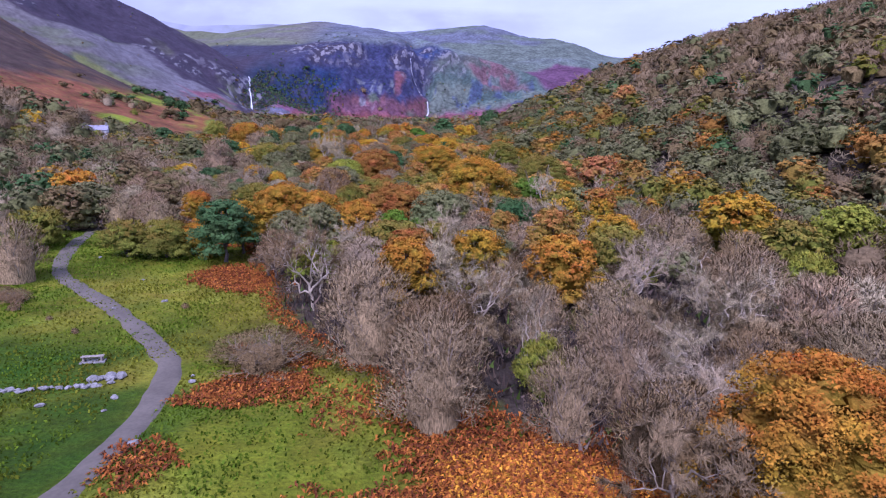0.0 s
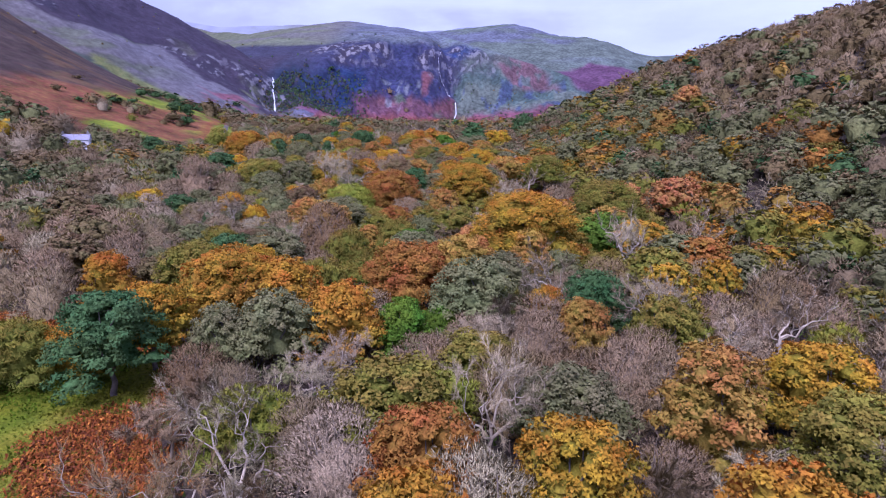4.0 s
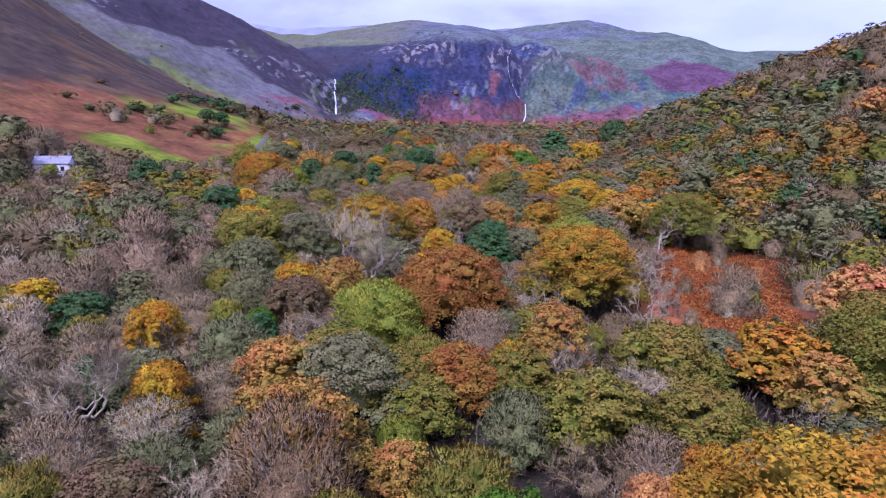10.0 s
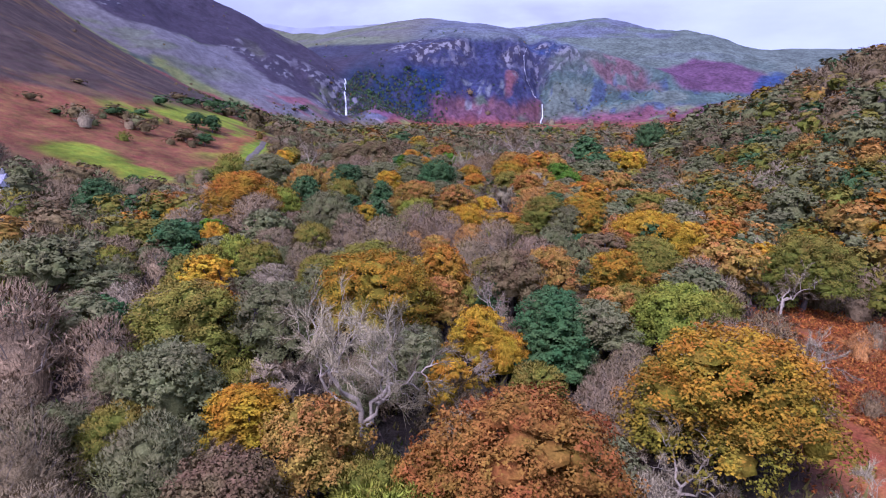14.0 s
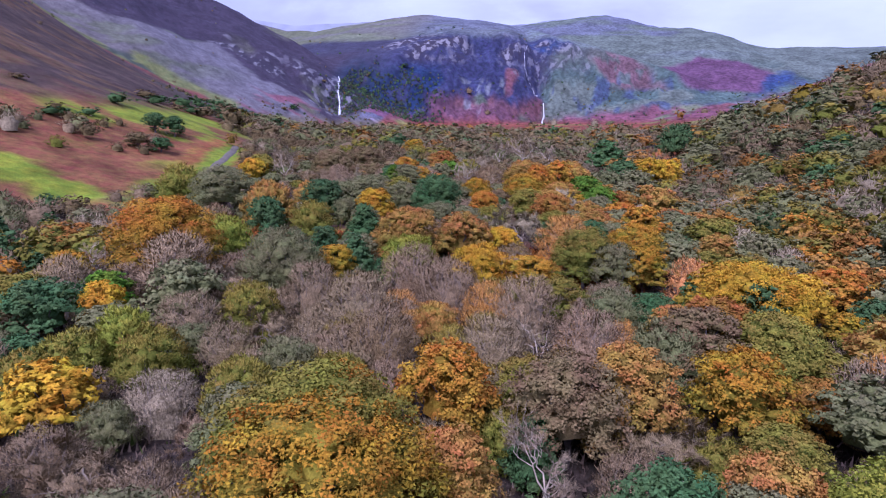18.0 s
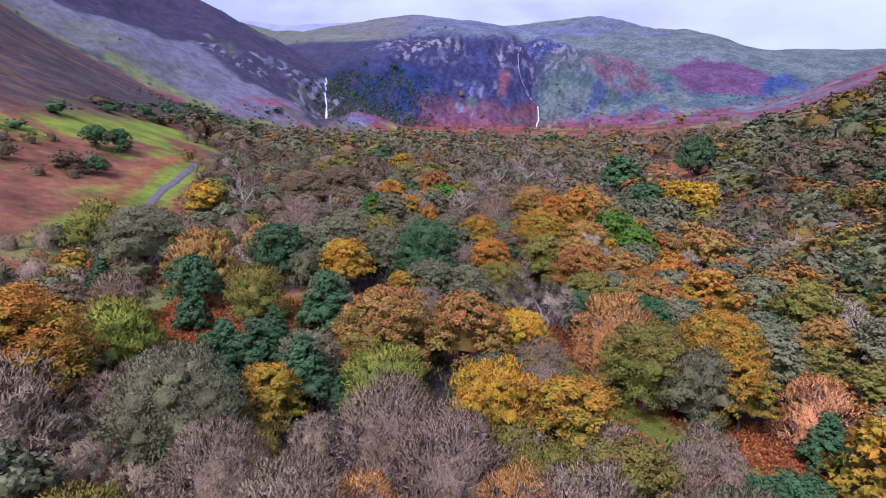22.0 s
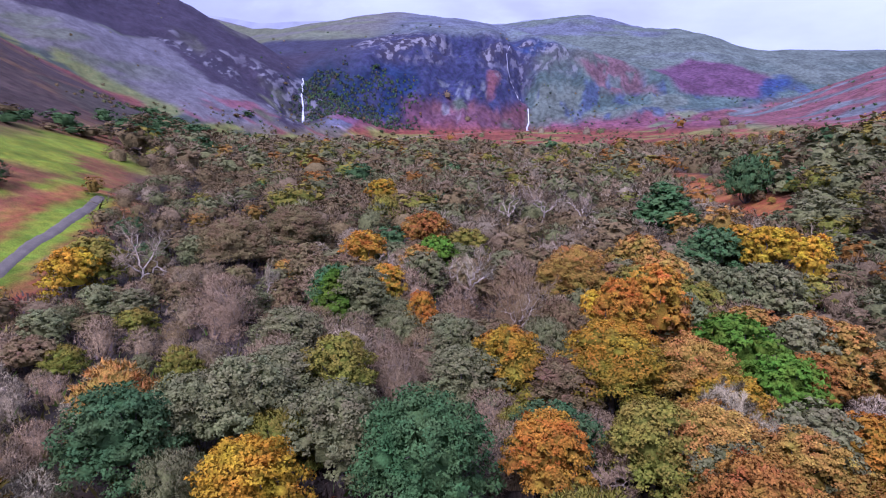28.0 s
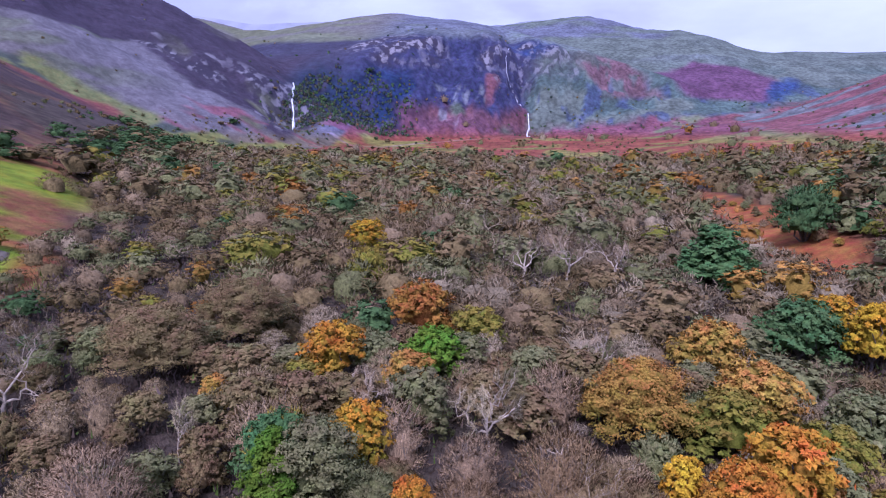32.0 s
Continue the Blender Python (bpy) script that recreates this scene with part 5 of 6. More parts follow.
def far_mesh(trees):
    """Many far trees in one mesh, each with its own colour."""
    verts, faces, tones, norms, at = [], [], [], [], 0
    for tier, kind, tone, x, y, z, r, tall, turn, i, v in trees:
        r0, h0 = HEIGHTS[kind]
        cv, cf, cn, late = shape_of(kind, tier, i)[0]
        cf = cf if cf.shape[1] == 3 else cf[:, :3]
        c, s = math.cos(turn) * r / r0, math.sin(turn) * r / r0
        p = np.stack([cv[:, 0] * c - cv[:, 1] * s + x, cv[:, 0] * s + cv[:, 1] * c + y, cv[:, 2] * tall / h0 + z], 1)
        verts.append(p)
        norms.append(np.stack([cn[:, 0] * math.cos(turn) - cn[:, 1] * math.sin(turn), cn[:, 0] * math.sin(turn) + cn[:, 1] * math.cos(turn), cn[:, 2]], 1))
        faces.append(cf + at)
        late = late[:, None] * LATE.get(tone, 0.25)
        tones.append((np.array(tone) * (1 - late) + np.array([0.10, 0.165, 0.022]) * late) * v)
        at += len(p)
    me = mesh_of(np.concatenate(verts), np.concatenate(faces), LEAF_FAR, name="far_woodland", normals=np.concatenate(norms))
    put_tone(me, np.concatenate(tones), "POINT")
    return me


def grow_wood():
    rng = random.Random(11)
    cells = []
    for y0, y1, step in ((20, 400, 5.5), (400, 640, 7.3), (640, 1160, 9.8)):
        for j in range(int((y1 - y0) / step)):
            for i in range(int(640 / step)):
                cells.append((-335 + (i + 0.5 * (j % 2)) * step + rng.uniform(-0.36, 0.36) * step, y0 + j * step + rng.uniform(-0.36, 0.36) * step, step))
    xs, ys = np.array([c[0] for c in cells]), np.array([c[1] for c in cells])
    w, zs, drifts, edge = wooded(xs, ys), height(xs, ys), rough(xs, ys, 48, 201), field_edge(ys)
    PLACED.extend([(-137, 250, 6), (-130, 238, 4)])
    lead = np.array(PLACED) if PLACED else np.zeros((1, 3)) - 9999
    far, counts = [], {}
    for k, (x, y, step) in enumerate(cells):
        if rng.random() > w[k]:
            continue
        if y < 400 and abs(x + 0.155 * y - 4) > 105 and rng.random() < 0.3:
            continue
        if (np.hypot(lead[:, 0] - x, lead[:, 1] - y) < lead[:, 2] * 0.66 + 1.3).any():
            continue
        kind, tone = kind_and_tone(x, y, rng, float(drifts[k]))
        r0, h0 = HEIGHTS[kind]
        k1 = rng.uniform(0.66, 1.1) * (min(step, 8.4) / 6.0) * (1.12 if abs(x + 0.155 * y - 4) > 105 else 1)
        if x < -150 and zs[k] > 40:
            k1 *= rng.uniform(0.45, 0.85)
            kind, tone = "oak", rng.choice([BROWN, DEEP, DEEP])
            r0, h0 = HEIGHTS[kind]
        elif 280 < y < 480 and x < edge[k] + 45:
            k1 *= 0.68
        r, tall = r0 * k1 * 1.1, h0 * k1 * rng.uniform(0.76, 1.0)
        tier = tier_at(x, y)
        if x < -150 and zs[k] > 40:
            r, tall = r * 1.25, tall * 0.55
        elif tier in ("far", "beyond"):
            r, tall = r * 1.1, tall * (0.8 if y > 330 else 0.95)
        if tier in ("near", "mid") and counts.get(kind, 0) < 290:
            counts[kind] = counts.get(kind, 0) + 1
            plant(kind, x, y, r, tall, tone, tier)
        else:
            far.append((tier if tier == "beyond" else "far", kind, tone, x, y, zs[k], r, tall, rng.uniform(0, 6.28), rng.randrange(3), rng.uniform(0.62, 0.94)))
    o = new("far_woodland", far_mesh(far))
    tagged(o, "autumn woodland of russet, grey-green and mauve trees", "woodland", kind="stuff")
    return len(far), counts


grow_wood()


# ---- meadow: footpath, stone wall, bench, stones, bracken, grass ----
def part(name, bm, material, parent, label=""):
    me = bpy.data.meshes.new(name)
    bm.to_mesh(me)
    bm.free()
    me.materials.append(material)
    o = new(name, me)
    o.parent = parent
    if label:
        o["label"] = label
    return o


def smooth_line(points, step=0.6):
    """An even, rounded line through a few points."""
    p = np.array(points, float)
    p = np.concatenate([[2 * p[0] - p[1]], p, [2 * p[-1] - p[-2]]])
    out = []
    for i in range(1, len(p) - 2):
        n = max(2, int(np.linalg.norm(p[i + 1] - p[i]) / step))
        for u in np.linspace(0, 1, n, endpoint=False):
            out.append(0.5 * (2 * p[i] + (p[i + 1] - p[i - 1]) * u + (2 * p[i - 1] - 5 * p[i] + 4 * p[i + 1] - p[i + 2]) * u * u
                              + (3 * p[i] - p[i - 1] - 3 * p[i + 1] + p[i + 2]) * u ** 3))
    return np.array(out)


def strip(points, width, lift, material, cross=7, ragged=0.12, thick=0.12, seed=0, step=0.6):
    """A band of the given width laid over the ground, a little raised, with turned-down edges."""
    line = smooth_line(points, step)
    t = np.gradient(line, axis=0)
    t /= np.linalg.norm(t, axis=1, keepdims=True)
    side = np.stack([t[:, 1], -t[:, 0]], 1)
    k = np.linspace(-1, 1, cross)
    wob = 1 + ragged * rough(np.arange(len(line)) * 0.7, np.zeros(len(line)), 3, 301 + seed)
    p = line[:, None, :] + side[:, None, :] * (k[None, :, None] * width / 2 * wob[:, None, None])
    z = height(p[..., 0].ravel(), p[..., 1].ravel()).reshape(p.shape[:2])
    z = z + lift * (1 - np.abs(k) ** 6)[None, :] - thick * (np.abs(k) > 0.99)[None, :]
    verts = np.concatenate([p, z[..., None]], 2).reshape(-1, 3)
    i = (np.arange(len(line) - 1)[:, None] * cross + np.arange(cross - 1)[None, :]).ravel()
    return mesh_of(verts, np.stack([i, i + 1, i + cross + 1, i + cross], 1), material, True)


tagged(new("footpath_1", strip([(-32, -60), (-24, -10), (-20.2, 16), (-19.4, 29.3), (-20.2, 39.4), (-22.0, 47.6), (-24.2, 50.9), (-31.9, 59.8), (-44.1, 71.9), (-48.8, 77.7), (-51.9, 83.9), (-55, 92.2), (-61.4, 108.9), (-68, 122)], 2.3, 0.12, ASPHALT)),
       "winding grey tarmac footpath across the green meadow", "path", kind="structure")
tagged(new("footpath_2", strip([(-119, 322), (-121, 334), (-125, 348), (-130, 361), (-135, 379), (-143, 402)], 2.8, 0.3, ASPHALT, seed=3)),
       "pale footpath along the edge of the pasture", "path", kind="structure")


def boulder(name, x, y, size, seed, parent=None, lift=0.0):
    """An angular stone half sunk in the turf."""
    rng = random.Random(seed)
    bm = bmesh.new()
    bmesh.ops.create_icosphere(bm, subdivisions=2, radius=0.5)
    flat = rng.uniform(0.5, 0.8)
    for v in bm.verts:
        n = noise.noise(v.co * 2.4 + Vector((seed * 3.1, 0, 0)))
        v.co *= 1 + 0.45 * n
        v.co.z *= flat
    bm.transform(Matrix.LocRotScale(None, Euler((rng.uniform(-.2, .2), rng.uniform(-.2, .2), rng.uniform(0, 6))), (size * rng.uniform(1, 1.5), size, size)))
    me = bpy.data.meshes.new(name)
    bm.to_mesh(me)
    bm.free()
    me.materials.append(STONE)
    o = new(name, me)
    o.location = (x, y, float(height(x, y)) + size * flat * 0.22 + lift)
    o.parent = parent
    return o


def stone_wall():
    wall = tagged(new("stone_wall"), "tumbled dry stone wall of grey stones in the grass", "wall")
    rng = random.Random(5)
    k = 0
    for a, b, n, s in (((-36, 41.6), (-29.4, 42.7), 17, 0.5), ((-29.2, 42.8), (-24.8, 44.6), 17, 0.46), ((-26.6, 45.0), (-24.8, 45.8), 8, 0.8)):
        for i in range(n):
            u = (i + rng.uniform(-0.3, 0.3)) / n
            boulder("stone", a[0] + (b[0] - a[0]) * u, a[1] + (b[1] - a[1]) * u + rng.uniform(-0.25, 0.25), s * rng.uniform(0.6, 1.25), 40 + k, wall)
            k += 1


stone_wall()
for k, (x, y, s) in enumerate([(-18.6, 34.8, 0.6), (-27.6, 40.1, 0.5), (-19.2, 45.2, 0.5), (-19.6, 46.3, 0.35), (-11, 47.4, 0.6), (-29.7, 64.4, 0.5), (-36.5, 74, 0.4), (-41.5, 92.5, 0.7),
                               (-40.3, 93.5, 0.6), (-38.6, 94.4, 0.6), (-44.2, 91.4, 0.5), (-23.6, 42.2, 0.5), (-23.2, 40.0, 0.35), (-47, 84, 0.45), (-33.5, 61.3, 0.4)]):
    tagged(boulder("boulder", x, y, s, 90 + k), "pale grey stone lying in the meadow grass", "stone", "loose stones")


def box(x0, y0, z0, x1, y1, z1, worn=0.015):
    bm = bmesh.new()
    bmesh.ops.create_cube(bm, size=1)
    bm.transform(Matrix.Translation(((x0 + x1) / 2, (y0 + y1) / 2, (z0 + z1) / 2)) @ Matrix.Diagonal((x1 - x0, y1 - y0, z1 - z0, 1)))
    bmesh.ops.bevel(bm, geom=list(bm.edges), offset=worn, segments=1, affect="EDGES")
    return bm


def bench():
    b = tagged(new("bench"), "weathered grey timber bench on the meadow", "bench")
    for k in range(3):
        part("slat", box(-0.85, -0.24 + k * 0.165, 0.42, 0.85, -0.09 + k * 0.165, 0.48), TIMBER, b)
    for x in (-0.68, 0.68):
        part("leg", box(x - 0.07, -0.2, -0.25, x + 0.07, 0.22, 0.418), TIMBER, b)
    part("rail", box(-0.61, -0.03, 0.2, 0.61, 0.03, 0.3), TIMBER, b)
    b.matrix_basis = pose(-28.4, 48.2, float(height(-28.4, 48.2)) + 0.02, 0, 0, 12)
    part("foot_slab", box(-0.95, -0.4, -0.2, 0.95, 0.4, 0.05, 0.02), STONE, b)


bench()


def fronds(count, inside, tones, seed, size=0.75):
    """Arching bracken fronds, three to a clump, where the zone says."""
    rng = np.random.default_rng(seed)
    x, y = inside(rng, count)
    z = height(x, y)
    verts, tone = [], []
    pick = np.array(tones)[rng.integers(0, len(tones), len(x))]
    for k in range(3):
        g = rng.uniform(0, 6.28, len(x))
        d = np.stack([np.cos(g), np.sin(g)], 1)
        s = size * rng.uniform(0.6, 1.3, len(x))
        w = np.stack([-d[:, 1], d[:, 0]], 1) * (0.17 * s)[:, None]
        up = rng.uniform(0.35, 0.8, len(x)) * s
        p0 = np.stack([x, y, z], 1)
        mid = p0 + np.concatenate([d * (0.45 * s)[:, None], up[:, None]], 1)
        tip = p0 + np.concatenate([d * (0.95 * s)[:, None], (up * 0.62)[:, None]], 1)
        ww = np.concatenate([w, np.zeros((len(x), 1))], 1)
        verts.append(np.stack([p0, mid - ww, tip, mid + ww], 1))
        tone.append(np.repeat(pick * rng.uniform(0.7, 1.3, (len(x), 1)), 4, axis=0))
    v = np.concatenate(verts).reshape(-1, 3)
    me = mesh_of(v, np.arange(len(v)).reshape(-1, 4), FROND)
    put_tone(me, np.concatenate(tone), "POINT")
    return me


def scatter_in(mask, x0, x1, y0, y1):
    def pick(rng, count):
        x, y = rng.uniform(x0, x1, count), rng.uniform(y0, y1, count)
        keep = rng.random(count) < mask(x, y)
        return x[keep], y[keep]
    return pick


def meadow_bracken(x, y):
    m = oval(x, y, 5.5, 32.5, 9.5, 4.4, -22)
    m = np.maximum(m, oval(x, y, 2.5, 26, 9, 5, -15))
    m = np.maximum(m, oval(x, y, -14.2, 43.2, 4.4, 2.6, 10))
    m = np.maximum(m, oval(x, y, -25.5, 76, 7, 4.5, -55))
    m = np.maximum(m, 0.35 * oval(x, y, -4, 40, 5, 3.6, 0, 0.6))
    m = np.maximum(m, 0.3 * (1 - sm(0.5, 1.8, np.abs(lawn_edge(y) - x - 0.4 + 0.7 * rough(x, y, 4, 311)))) * (y < 100))
    m = np.maximum(m, oval(x, y, -14, 50, 5, 1.2, -30))
    m = np.maximum(m, 0.5 * oval(x, y, -17.2, 32.5, 2.0, 2.6, 0))
    m = np.maximum(m, 0.8 * (1 - sm(1, 2.2, np.abs(y - 101 + 0.12 * (x + 45)))) * (x < -32) * (x > -56))
    m = np.maximum(m, oval(x, y, -35, 94, 3, 1.2, 10))
    return m


BRACKEN = [(0.36, 0.118, 0.028), (0.27, 0.075, 0.02), (0.40, 0.165, 0.03), (0.18, 0.058, 0.02)]
OLD_BRACKEN = [(0.29, 0.095, 0.02), (0.22, 0.062, 0.016), (0.35, 0.13, 0.022), (0.15, 0.048, 0.018)]
tagged(new("meadow_bracken", fronds(190000, scatter_in(meadow_bracken, -60, 16, 16, 104), OLD_BRACKEN, 3, 0.42)), "rust-red dead bracken at the meadow's edge", "bracken", kind="stuff")
tagged(new("golden_bracken", fronds(30000, scatter_in(lambda x, y: oval(x, y, 6.5, 29.5, 6.0, 3.6, -20) * 0.75, -6, 16, 18, 40), [(0.52, 0.21, 0.02), (0.55, 0.26, 0.02), (0.42, 0.14, 0.02), (0.30, 0.09, 0.02)], 4, 0.42)), "orange and gold bracken on the bank", "bracken", kind="stuff")
tagged(new("glade_bracken", fronds(420000, scatter_in(lambda x, y: 0.95 * in_glade(x, y) * (1 - 0.95 * (1 - sm(1.6, 3.2, to_line(x, y, (6, 236), (-28, 281))[0]))) * sm(-0.35, 0.05, rough(x, y, 11, 315)), -122, 48, 140, 330), BRACKEN, 5, 0.5)), "rust-red bracken in the glades of the wood", "bracken", kind="stuff")


def blades(count, seed):
    rng = np.random.default_rng(seed)
    x, y = rng.uniform(-75, 20, count), rng.uniform(12, 108, count) ** 1.0
    keep = (rng.random(count) < in_lawn(x, y) * (0.35 + 0.65 * sm(-0.3, 0.3, rough(x, y, 5, 321)))) & (to_line(x, y, (-19.4, 10), (-22, 48))[0] > 1.7)
    x, y = x[keep], y[keep]
    n = len(x)
    g, s = rng.uniform(0, 6.28, n), rng.uniform(0.10, 0.24, n)
    d = np.stack([np.cos(g), np.sin(g), np.zeros(n)], 1) * (s * 0.3)[:, None]
    p = np.stack([x, y, height(x, y) - 0.02], 1)
    lean = rng.normal(scale=0.08, size=(n, 3)) * np.array([1, 1, 0]) + np.stack([np.zeros(n), np.zeros(n), s], 1)
    v = np.stack([p - d, p + d, p + d * 1.3 + lean, p - d * 1.2 + lean * 0.85], 1).reshape(-1, 3)
    me = mesh_of(v, np.arange(len(v)).reshape(-1, 4), GRASS_BLADE)
    dry = sm(-0.3, 0.45, rough(x, y, 9, 99) + 0.03 * (x + 25))[:, None]
    c = np.array([0.085, 0.14, 0.008]) * (1 - dry) + np.array([0.145, 0.15, 0.012]) * dry
    put_tone(me, np.repeat(c * (1 + 0.12 * sm(42, 60, y))[:, None] * rng.uniform(0.7, 1.25, (n, 1)), 4, axis=0), "POINT")
    return me


tagged(new("meadow_grass", blades(150000, 6)), "rough green and straw-coloured meadow grass", "grass", kind="stuff")


def low_bush(x, y, w, h, tone, label):
    t = plant("thicket", x, y, w, h, tone, "near")
    t.name = "bush"
    tagged(t, label, "bush", "low bushes of the meadow")


for x, y, w, h in ((-44.5, 63.0, 1.6, 1.3), (-46.5, 63.8, 1.5, 1.3), (-43, 60.5, 0.7, 0.6), (-43.6, 92.2, 1.6, 1.1), (-41.4, 92.8, 1.3, 1.0), (-26.5, 62.0, 0.4, 0.5), (-38, 58, 0.35, 0.4), (-33.5, 54.5, 0.35, 0.5)):
    low_bush(x, y, w, h, BROWN, "low dark brown bush in the meadow grass")


# ---- undergrowth, hillside scrub, cottage, waterfalls ----
def undergrowth(count, seed):
    """Brushwood, bramble and seedlings that fill the floor of the wood."""
    rng = np.random.default_rng(seed)
    y = 28 + 430 * rng.random(count)
    x = 4 - 0.155 * y + rng.uniform(-1, 1, count) * np.minimum(75, 30 + 0.5 * np.abs(y)) 
    keep = (rng.random(count) < wooded(x, y))
    x, y = x[keep], y[keep]
    n = len(x)
    drift = rough(x, y, 14, 331)[:, None]
    c = np.where(drift > 0.35, np.array([[0.24, 0.21, 0.06]]), np.where(drift > -0.1, np.array([[0.22, 0.165, 0.135]]), np.array([[0.17, 0.125, 0.09]])))
    c = np.where(rng.random((n, 1)) < 0.08, np.array([[0.16, 0.26, 0.05]]), c)
    s = rng.uniform(0.3, 0.85, n)[:, None]
    p = np.stack([x, y, height(x, y)], 1)
    d = rng.normal(size=(n, 3)) * 0.45 + np.array([0, 0, 1.0])
    side = np.cross(d, rng.normal(size=(n, 3)))
    side /= np.linalg.norm(side, axis=1, keepdims=True)
    w = side * s * rng.uniform(0.06, 0.30, (n, 1))
    p = p + np.array([0, 0, 1.0]) * rng.uniform(-0.2, 1.6, (n, 1))
    v = np.stack([p - w, p + w, p + d * s], 1).reshape(-1, 3)
    me = mesh_of(v, np.arange(len(v)).reshape(-1, 3), FROND)
    put_tone(me, np.repeat(c * rng.uniform(0.3, 0.75, (n, 1)), 3, axis=0), "POINT")
    return me


tagged(new("undergrowth", undergrowth(220000, 8)), "mauve and brown brushwood under the trees", "undergrowth", kind="stuff")


def scrub():
    rng = random.Random(21)
    out = []
    spots = [(rng.uniform(-312, -168), rng.uniform(985, 1185)) if k < 2600 else (rng.uniform(-560, 420), rng.uniform(560, 1330)) for k in range(11000)]
    xs, ys = np.array(spots).T
    zs, drifts = height(xs, ys), rough(xs, ys, 70, 401)
    feet = np.interp(xs, [-600, -400, -300, -240, -150, -26, 100, 250, 500], [930, 960, 988, 1040, 1098, 1165, 1190, 1215, 1330])
    for k, (x, y) in enumerate(spots):
        grove, z, drift, cliff = k < 2600, float(zs[k]), float(drifts[k]), y > feet[k] - 15
        if grove:
            odds = (z > 52) * float(1 - sm(118, 148, z + 30 * drift)) * cliff * float(1 - sm(-215, -165, x + 45 * drift))
            tones = [DEEP, (0.05, 0.075, 0.075), (0.06, 0.09, 0.09), (0.08, 0.09, 0.08), (0.10, 0.08, 0.075), (0.05, 0.075, 0.075), (0.07, 0.08, 0.05), DEEP, (0.24, 0.13, 0.06) if k % 4 == 0 else DEEP]
        elif cliff and -330 < x < 420:
            odds, tones = (0.35 if z < 120 and x < 20 else 0.30 if z < 110 else 0.05) * (0.6 + drift), [DEEP, GREYGREEN, BROWN, (0.06, 0.09, 0.09)]
        elif x < -250:
            odds, tones = (0.16 + 0.8 * drift) * (z < 75) + 0.02, [BROWN, DEEP, GREYGREEN, MAUVE]
        elif y > 800:
            odds, tones = 0.05 + 0.35 * max(0, drift), [DEEP, GREYGREEN, BROWN, MAUVE, (0.06, 0.09, 0.06)]
        else:
            continue
        if rng.random() > odds:
            continue
        s = rng.uniform(0.2, 0.5) * (1.15 if cliff else 1.0)
        out.append(("beyond", "oak", rng.choice(tones), x, y, z - 1.2 * s - 0.4, 4.6 * s, (8.5 if grove else 7.0) * s, rng.uniform(0, 6.28), rng.randrange(3), rng.uniform(0.75, 1.15) if grove else rng.uniform(0.5, 0.85)))
    return far_mesh(out)


tagged(new("hillside_scrub", scrub()), "dark bushes and small trees on the far slopes", "scrub", kind="stuff")


def stand():
    """The open row of tall thin trees with bare trunks at the glade's far end."""
    rng = random.Random(33)
    for k in range(64):
        u = k / 63
        x, y = 44 + 98 * u + rng.uniform(-3, 3), 700 + 30 * math.sin(2.4 * u) + rng.uniform(-12, 12)
        plant("ash", x, y, rng.uniform(2.2, 3.4), rng.uniform(9, 12.5), rng.choice([BROWN, MAUVE, RUSSET, OLIVE_LEAF, MAUVE]), "far")


stand()


def cottage(x, y, turn):
    h = tagged(new("house"), "small whitewashed cottage with a slate roof", "house")
    part("wall", box(-4.5, -2.6, -1.5, 4.5, 2.6, 2.6, 0.03), WHITEWASH, h)
    for s in (-1, 1):
        bm = box(-4.7, 0, 0, 4.7, 3.5, 0.16, 0.02)
        bm.transform(pose(0, 0, 4.62, 0, 0, 0) @ pose(0, 0, 0, -36, 0, 0 if s > 0 else 180) if s > 0 else pose(0, 0, 4.62, 0, 0, 180) @ pose(0, 0, 0, -36, 0, 0))
        part("roof", bm, SLATE, h)
    for s in (-1, 1):
        bm = bmesh.new()
        a = [bm.verts.new(v) for v in ((s * 4.45, -2.6, 2.58), (s * 4.45, 2.6, 2.58), (s * 4.45, 0, 4.55), (s * 4.2, -2.6, 2.58), (s * 4.2, 2.6, 2.58), (s * 4.2, 0, 4.55))]
        for f in ((0, 1, 2), (5, 4, 3), (0, 3, 4, 1), (1, 4, 5, 2), (2, 5, 3, 0)):
            bm.faces.new([a[i] for i in f])
        part("gable", bm, WHITEWASH, h)
        c = part("chimney", box(s * 3.9 - 0.4, -0.35, 3.9, s * 3.9 + 0.4, 0.35, 5.5, 0.02), STONE, h)
        part("chimney_pot", box(s * 3.9 - 0.13, -0.13, 5.5, s * 3.9 + 0.13, 0.13, 5.95, 0.03), SLATE, c)
    for wx in (-2.8, 0.0, 2.8):
        w = part("window" if wx else "door", box(wx - 0.45, -2.66, 0.8 if wx else 0.0, wx + 0.45, -2.56, 1.9 if wx else 2.0, 0.01), DARK_PAINT, h)
        part("frame", box(wx - 0.55, -2.64, 1.9 if wx else 2.0, wx + 0.55, -2.55, 2.02 if wx else 2.12, 0.01), WHITEWASH, w)
    h.matrix_basis = pose(x, y, float(height(x, y)) - 0.4, 0, 0, turn)


cottage(-139, 254, 20)
plant("willow", -135.0, 247.5, 2.4, 3.4, LIME)
plant("willow", -131.0, 250.5, 2.0, 3.2, YELLOW)


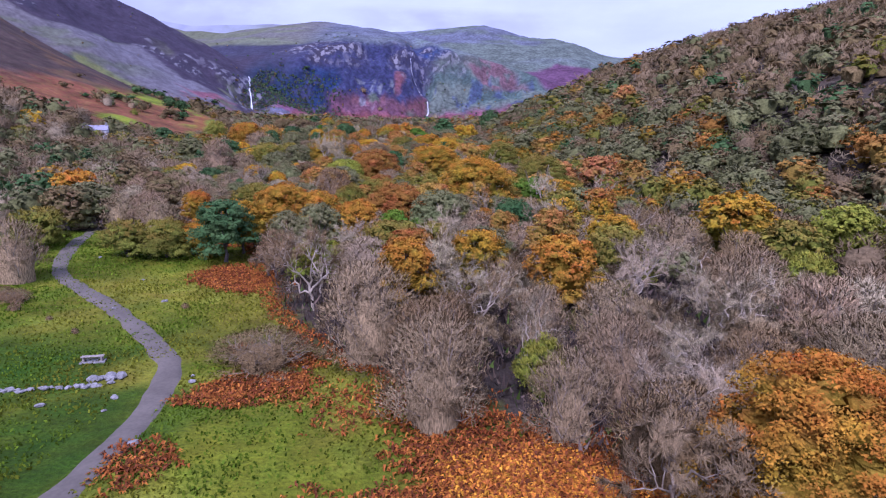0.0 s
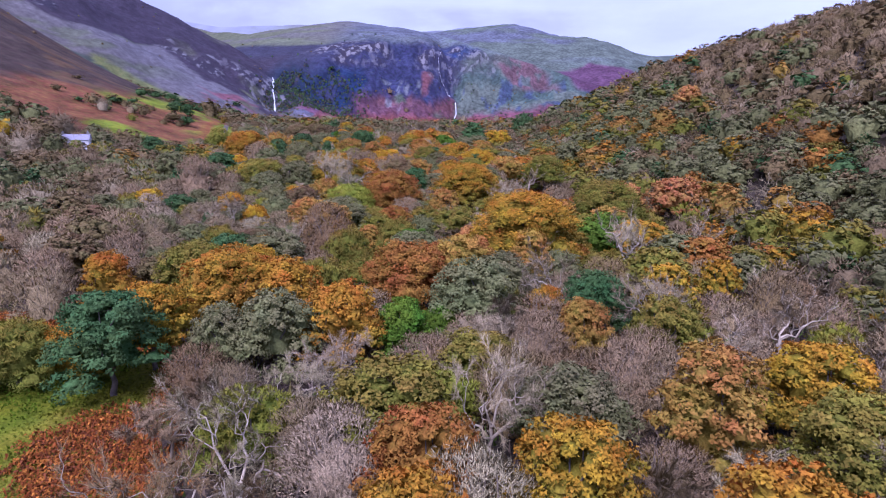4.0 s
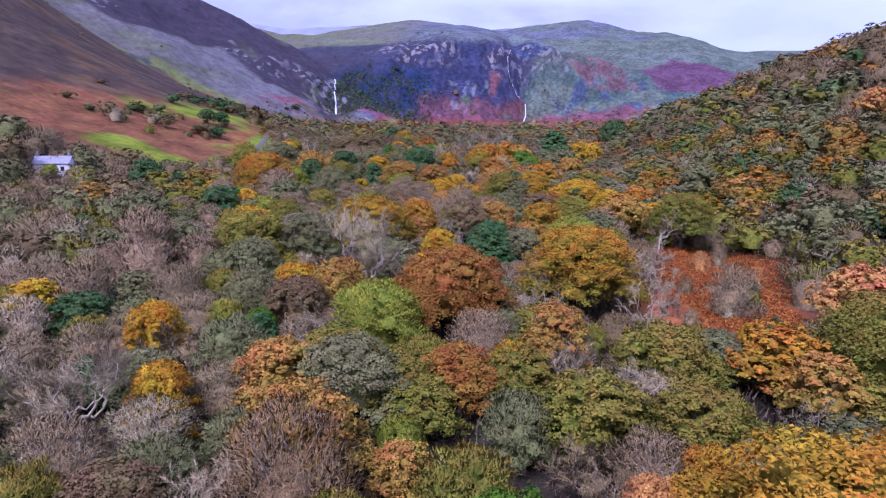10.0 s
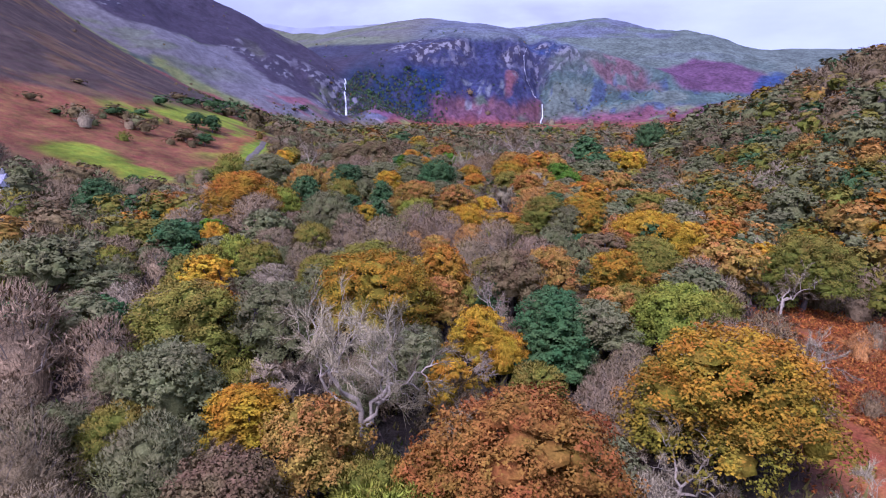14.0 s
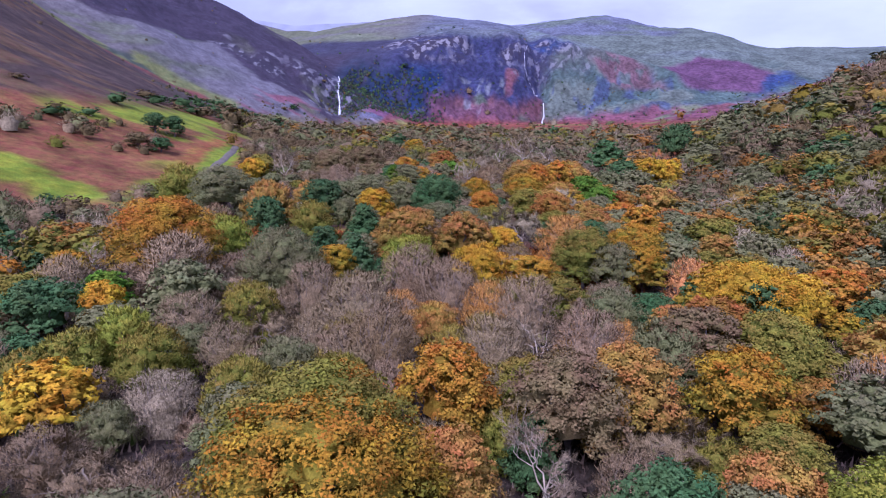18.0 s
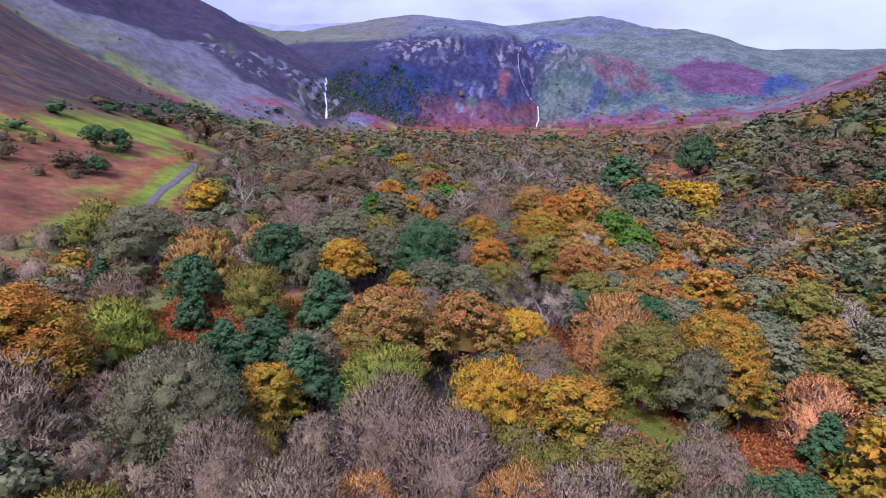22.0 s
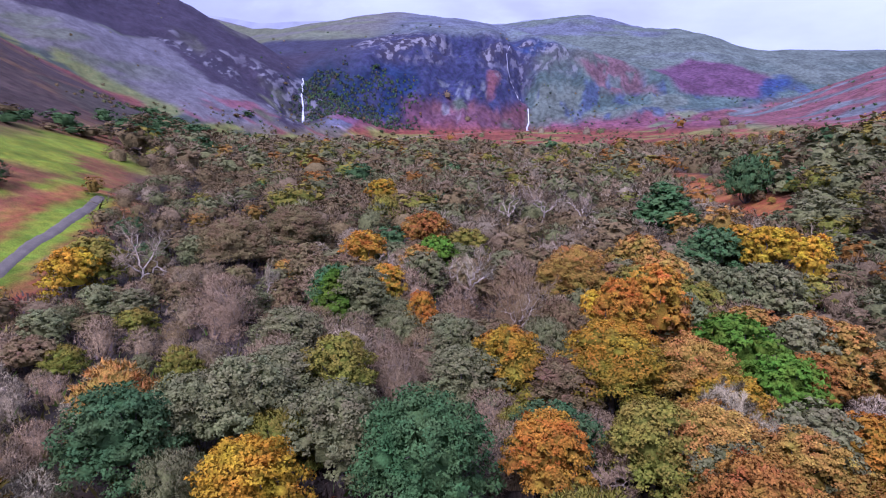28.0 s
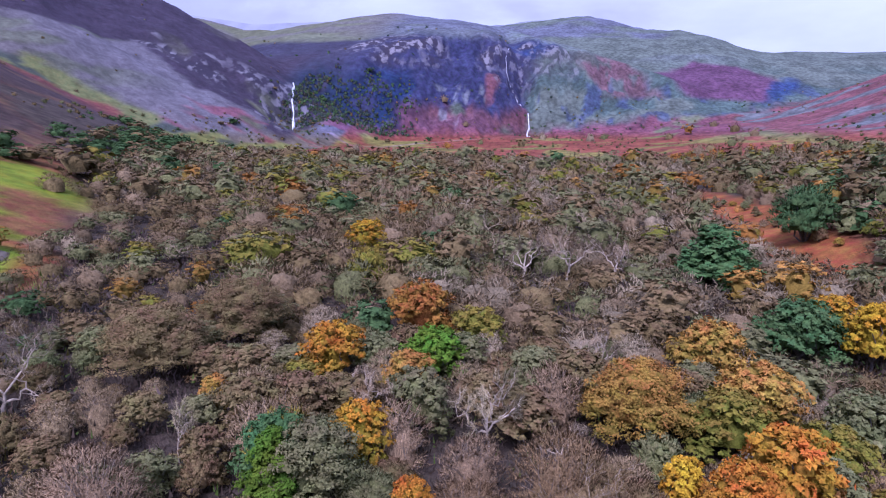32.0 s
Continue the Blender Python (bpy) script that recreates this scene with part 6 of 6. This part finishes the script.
def water_material():
    m, n, l, b = shader("white_water", 0.4, 0.4)
    c = n.new("ShaderNodeValToRGB")
    c.color_ramp.elements[0].position, c.color_ramp.elements[0].color = 0.35, (0.45, 0.48, 0.55, 1)
    c.color_ramp.elements[1].position, c.color_ramp.elements[1].color = 0.6, (0.80, 0.83, 0.88, 1)
    l.new(noise_node(n, l, 1.6, 4, (1, 1, 0.12)), c.inputs["Fac"])
    l.new(c.outputs["Color"], b.inputs["Base Color"])
    return m


WATER = water_material()


def fall(name, points, width, lift, label):
    """Broken white water that clings to the rock, wider towards its foot."""
    line = smooth_line(points, 2.0)
    m = len(line)
    t = np.gradient(line, axis=0)
    t /= np.linalg.norm(t, axis=1, keepdims=True)
    side = np.stack([t[:, 1], -t[:, 0]], 1)
    u = np.linspace(0, 1, m)
    w = width * (0.45 + 0.55 * u) * (1 + 0.45 * rough(np.arange(m) * 2.0, np.zeros(m), 9, 411))
    mid = line + side * (2.6 * rough(np.arange(m) * 2.0, np.ones(m), 16, 415))[:, None]
    k = np.linspace(-1, 1, 7)
    p = mid[:, None, :] + side[:, None, :] * (k[None, :, None] * w[:, None, None] / 2)
    z = height(p[..., 0].ravel(), p[..., 1].ravel()).reshape(m, 7) + lift * (1 - k ** 4)[None, :] - 0.4
    verts = np.concatenate([p, z[..., None]], 2).reshape(-1, 3)
    i = (np.arange(m - 1)[:, None] * 7 + np.arange(6)[None, :]).ravel()
    o = new(name, mesh_of(verts, np.stack([i, i + 1, i + 8, i + 7], 1), WATER, True))
    return tagged(o, label, "waterfall", kind="structure")


fall("waterfall_1", [(-318, 1052), (-312, 1040), (-306, 1020), (-301, 1004), (-298, 989), (-292, 968)], 3.0, 2.5, "tall white waterfall down a dark cliff")
fall("waterfall_2", [(-60, 1288), (-62, 1264), (-58, 1243), (-48, 1227), (-38, 1218)], 0.75, 0.9, "upper cascade in a dark gully")
fall("waterfall_3", [(-30, 1206), (-28, 1192), (-30, 1176), (-27, 1152)], 2.6, 2.0, "lower white cascade at the valley head")


def mist_material():
    """Low cloud: thin at its edges, thick along the middle."""
    m, n, l, b = shader("low_cloud", 1.0, 0.0)
    glow, clear, mix = n.new("ShaderNodeEmission"), n.new("ShaderNodeBsdfTransparent"), n.new("ShaderNodeMixShader")
    glow.inputs["Color"].default_value, glow.inputs["Strength"].default_value = (0.60, 0.68, 0.88, 1), 1.0
    a = n.new("ShaderNodeAttribute")
    a.attribute_name = "thick"
    l.new(product(n, l, a.outputs["Fac"], scaled(n, l, noise_node(n, l, 160, 5, (1, 1, 2.5)), 0.25, 1.0, 0.3, 0.6)), mix.inputs["Fac"])
    l.new(clear.outputs["BSDF"], mix.inputs[1])
    l.new(glow.outputs["Emission"], mix.inputs[2])
    l.new(mix.outputs["Shader"], n["Material Output"].inputs["Surface"])
    return m


def mist(name, x0, x1, y, z0, z1, label):
    gx, gz = np.meshgrid(np.linspace(x0, x1, 40), np.linspace(z0, z1, 16))
    x, z = gx.ravel(), gz.ravel()
    i = (np.arange(15)[:, None] * 40 + np.arange(39)[None, :]).ravel()
    me = mesh_of(np.stack([x, y + 60 * np.sin(x / 260), z], 1), np.stack([i, i + 1, i + 41, i + 40], 1), mist_material(), True)
    u, v = (x - x0) / (x1 - x0), (z - z0) / (z1 - z0)
    thick = sm(0, 0.25, u) * (1 - sm(0.7, 1, u)) * sm(0.0, 0.45, v) * (1 - sm(0.75, 1, v))
    me.attributes.new("thick", "FLOAT", "POINT").data.foreach_set("value", thick.astype(np.float32))
    o = tagged(new(name, me), label, "cloud", kind="structure")
    o.visible_shadow = False


mist("backdrop_cloud_1", -1700, -330, 2120, 270, 520, "low white cloud on the far hilltop")
mist("backdrop_cloud_2", -330, 420, 1860, 285, 385, "thin cloud along the far ridge")
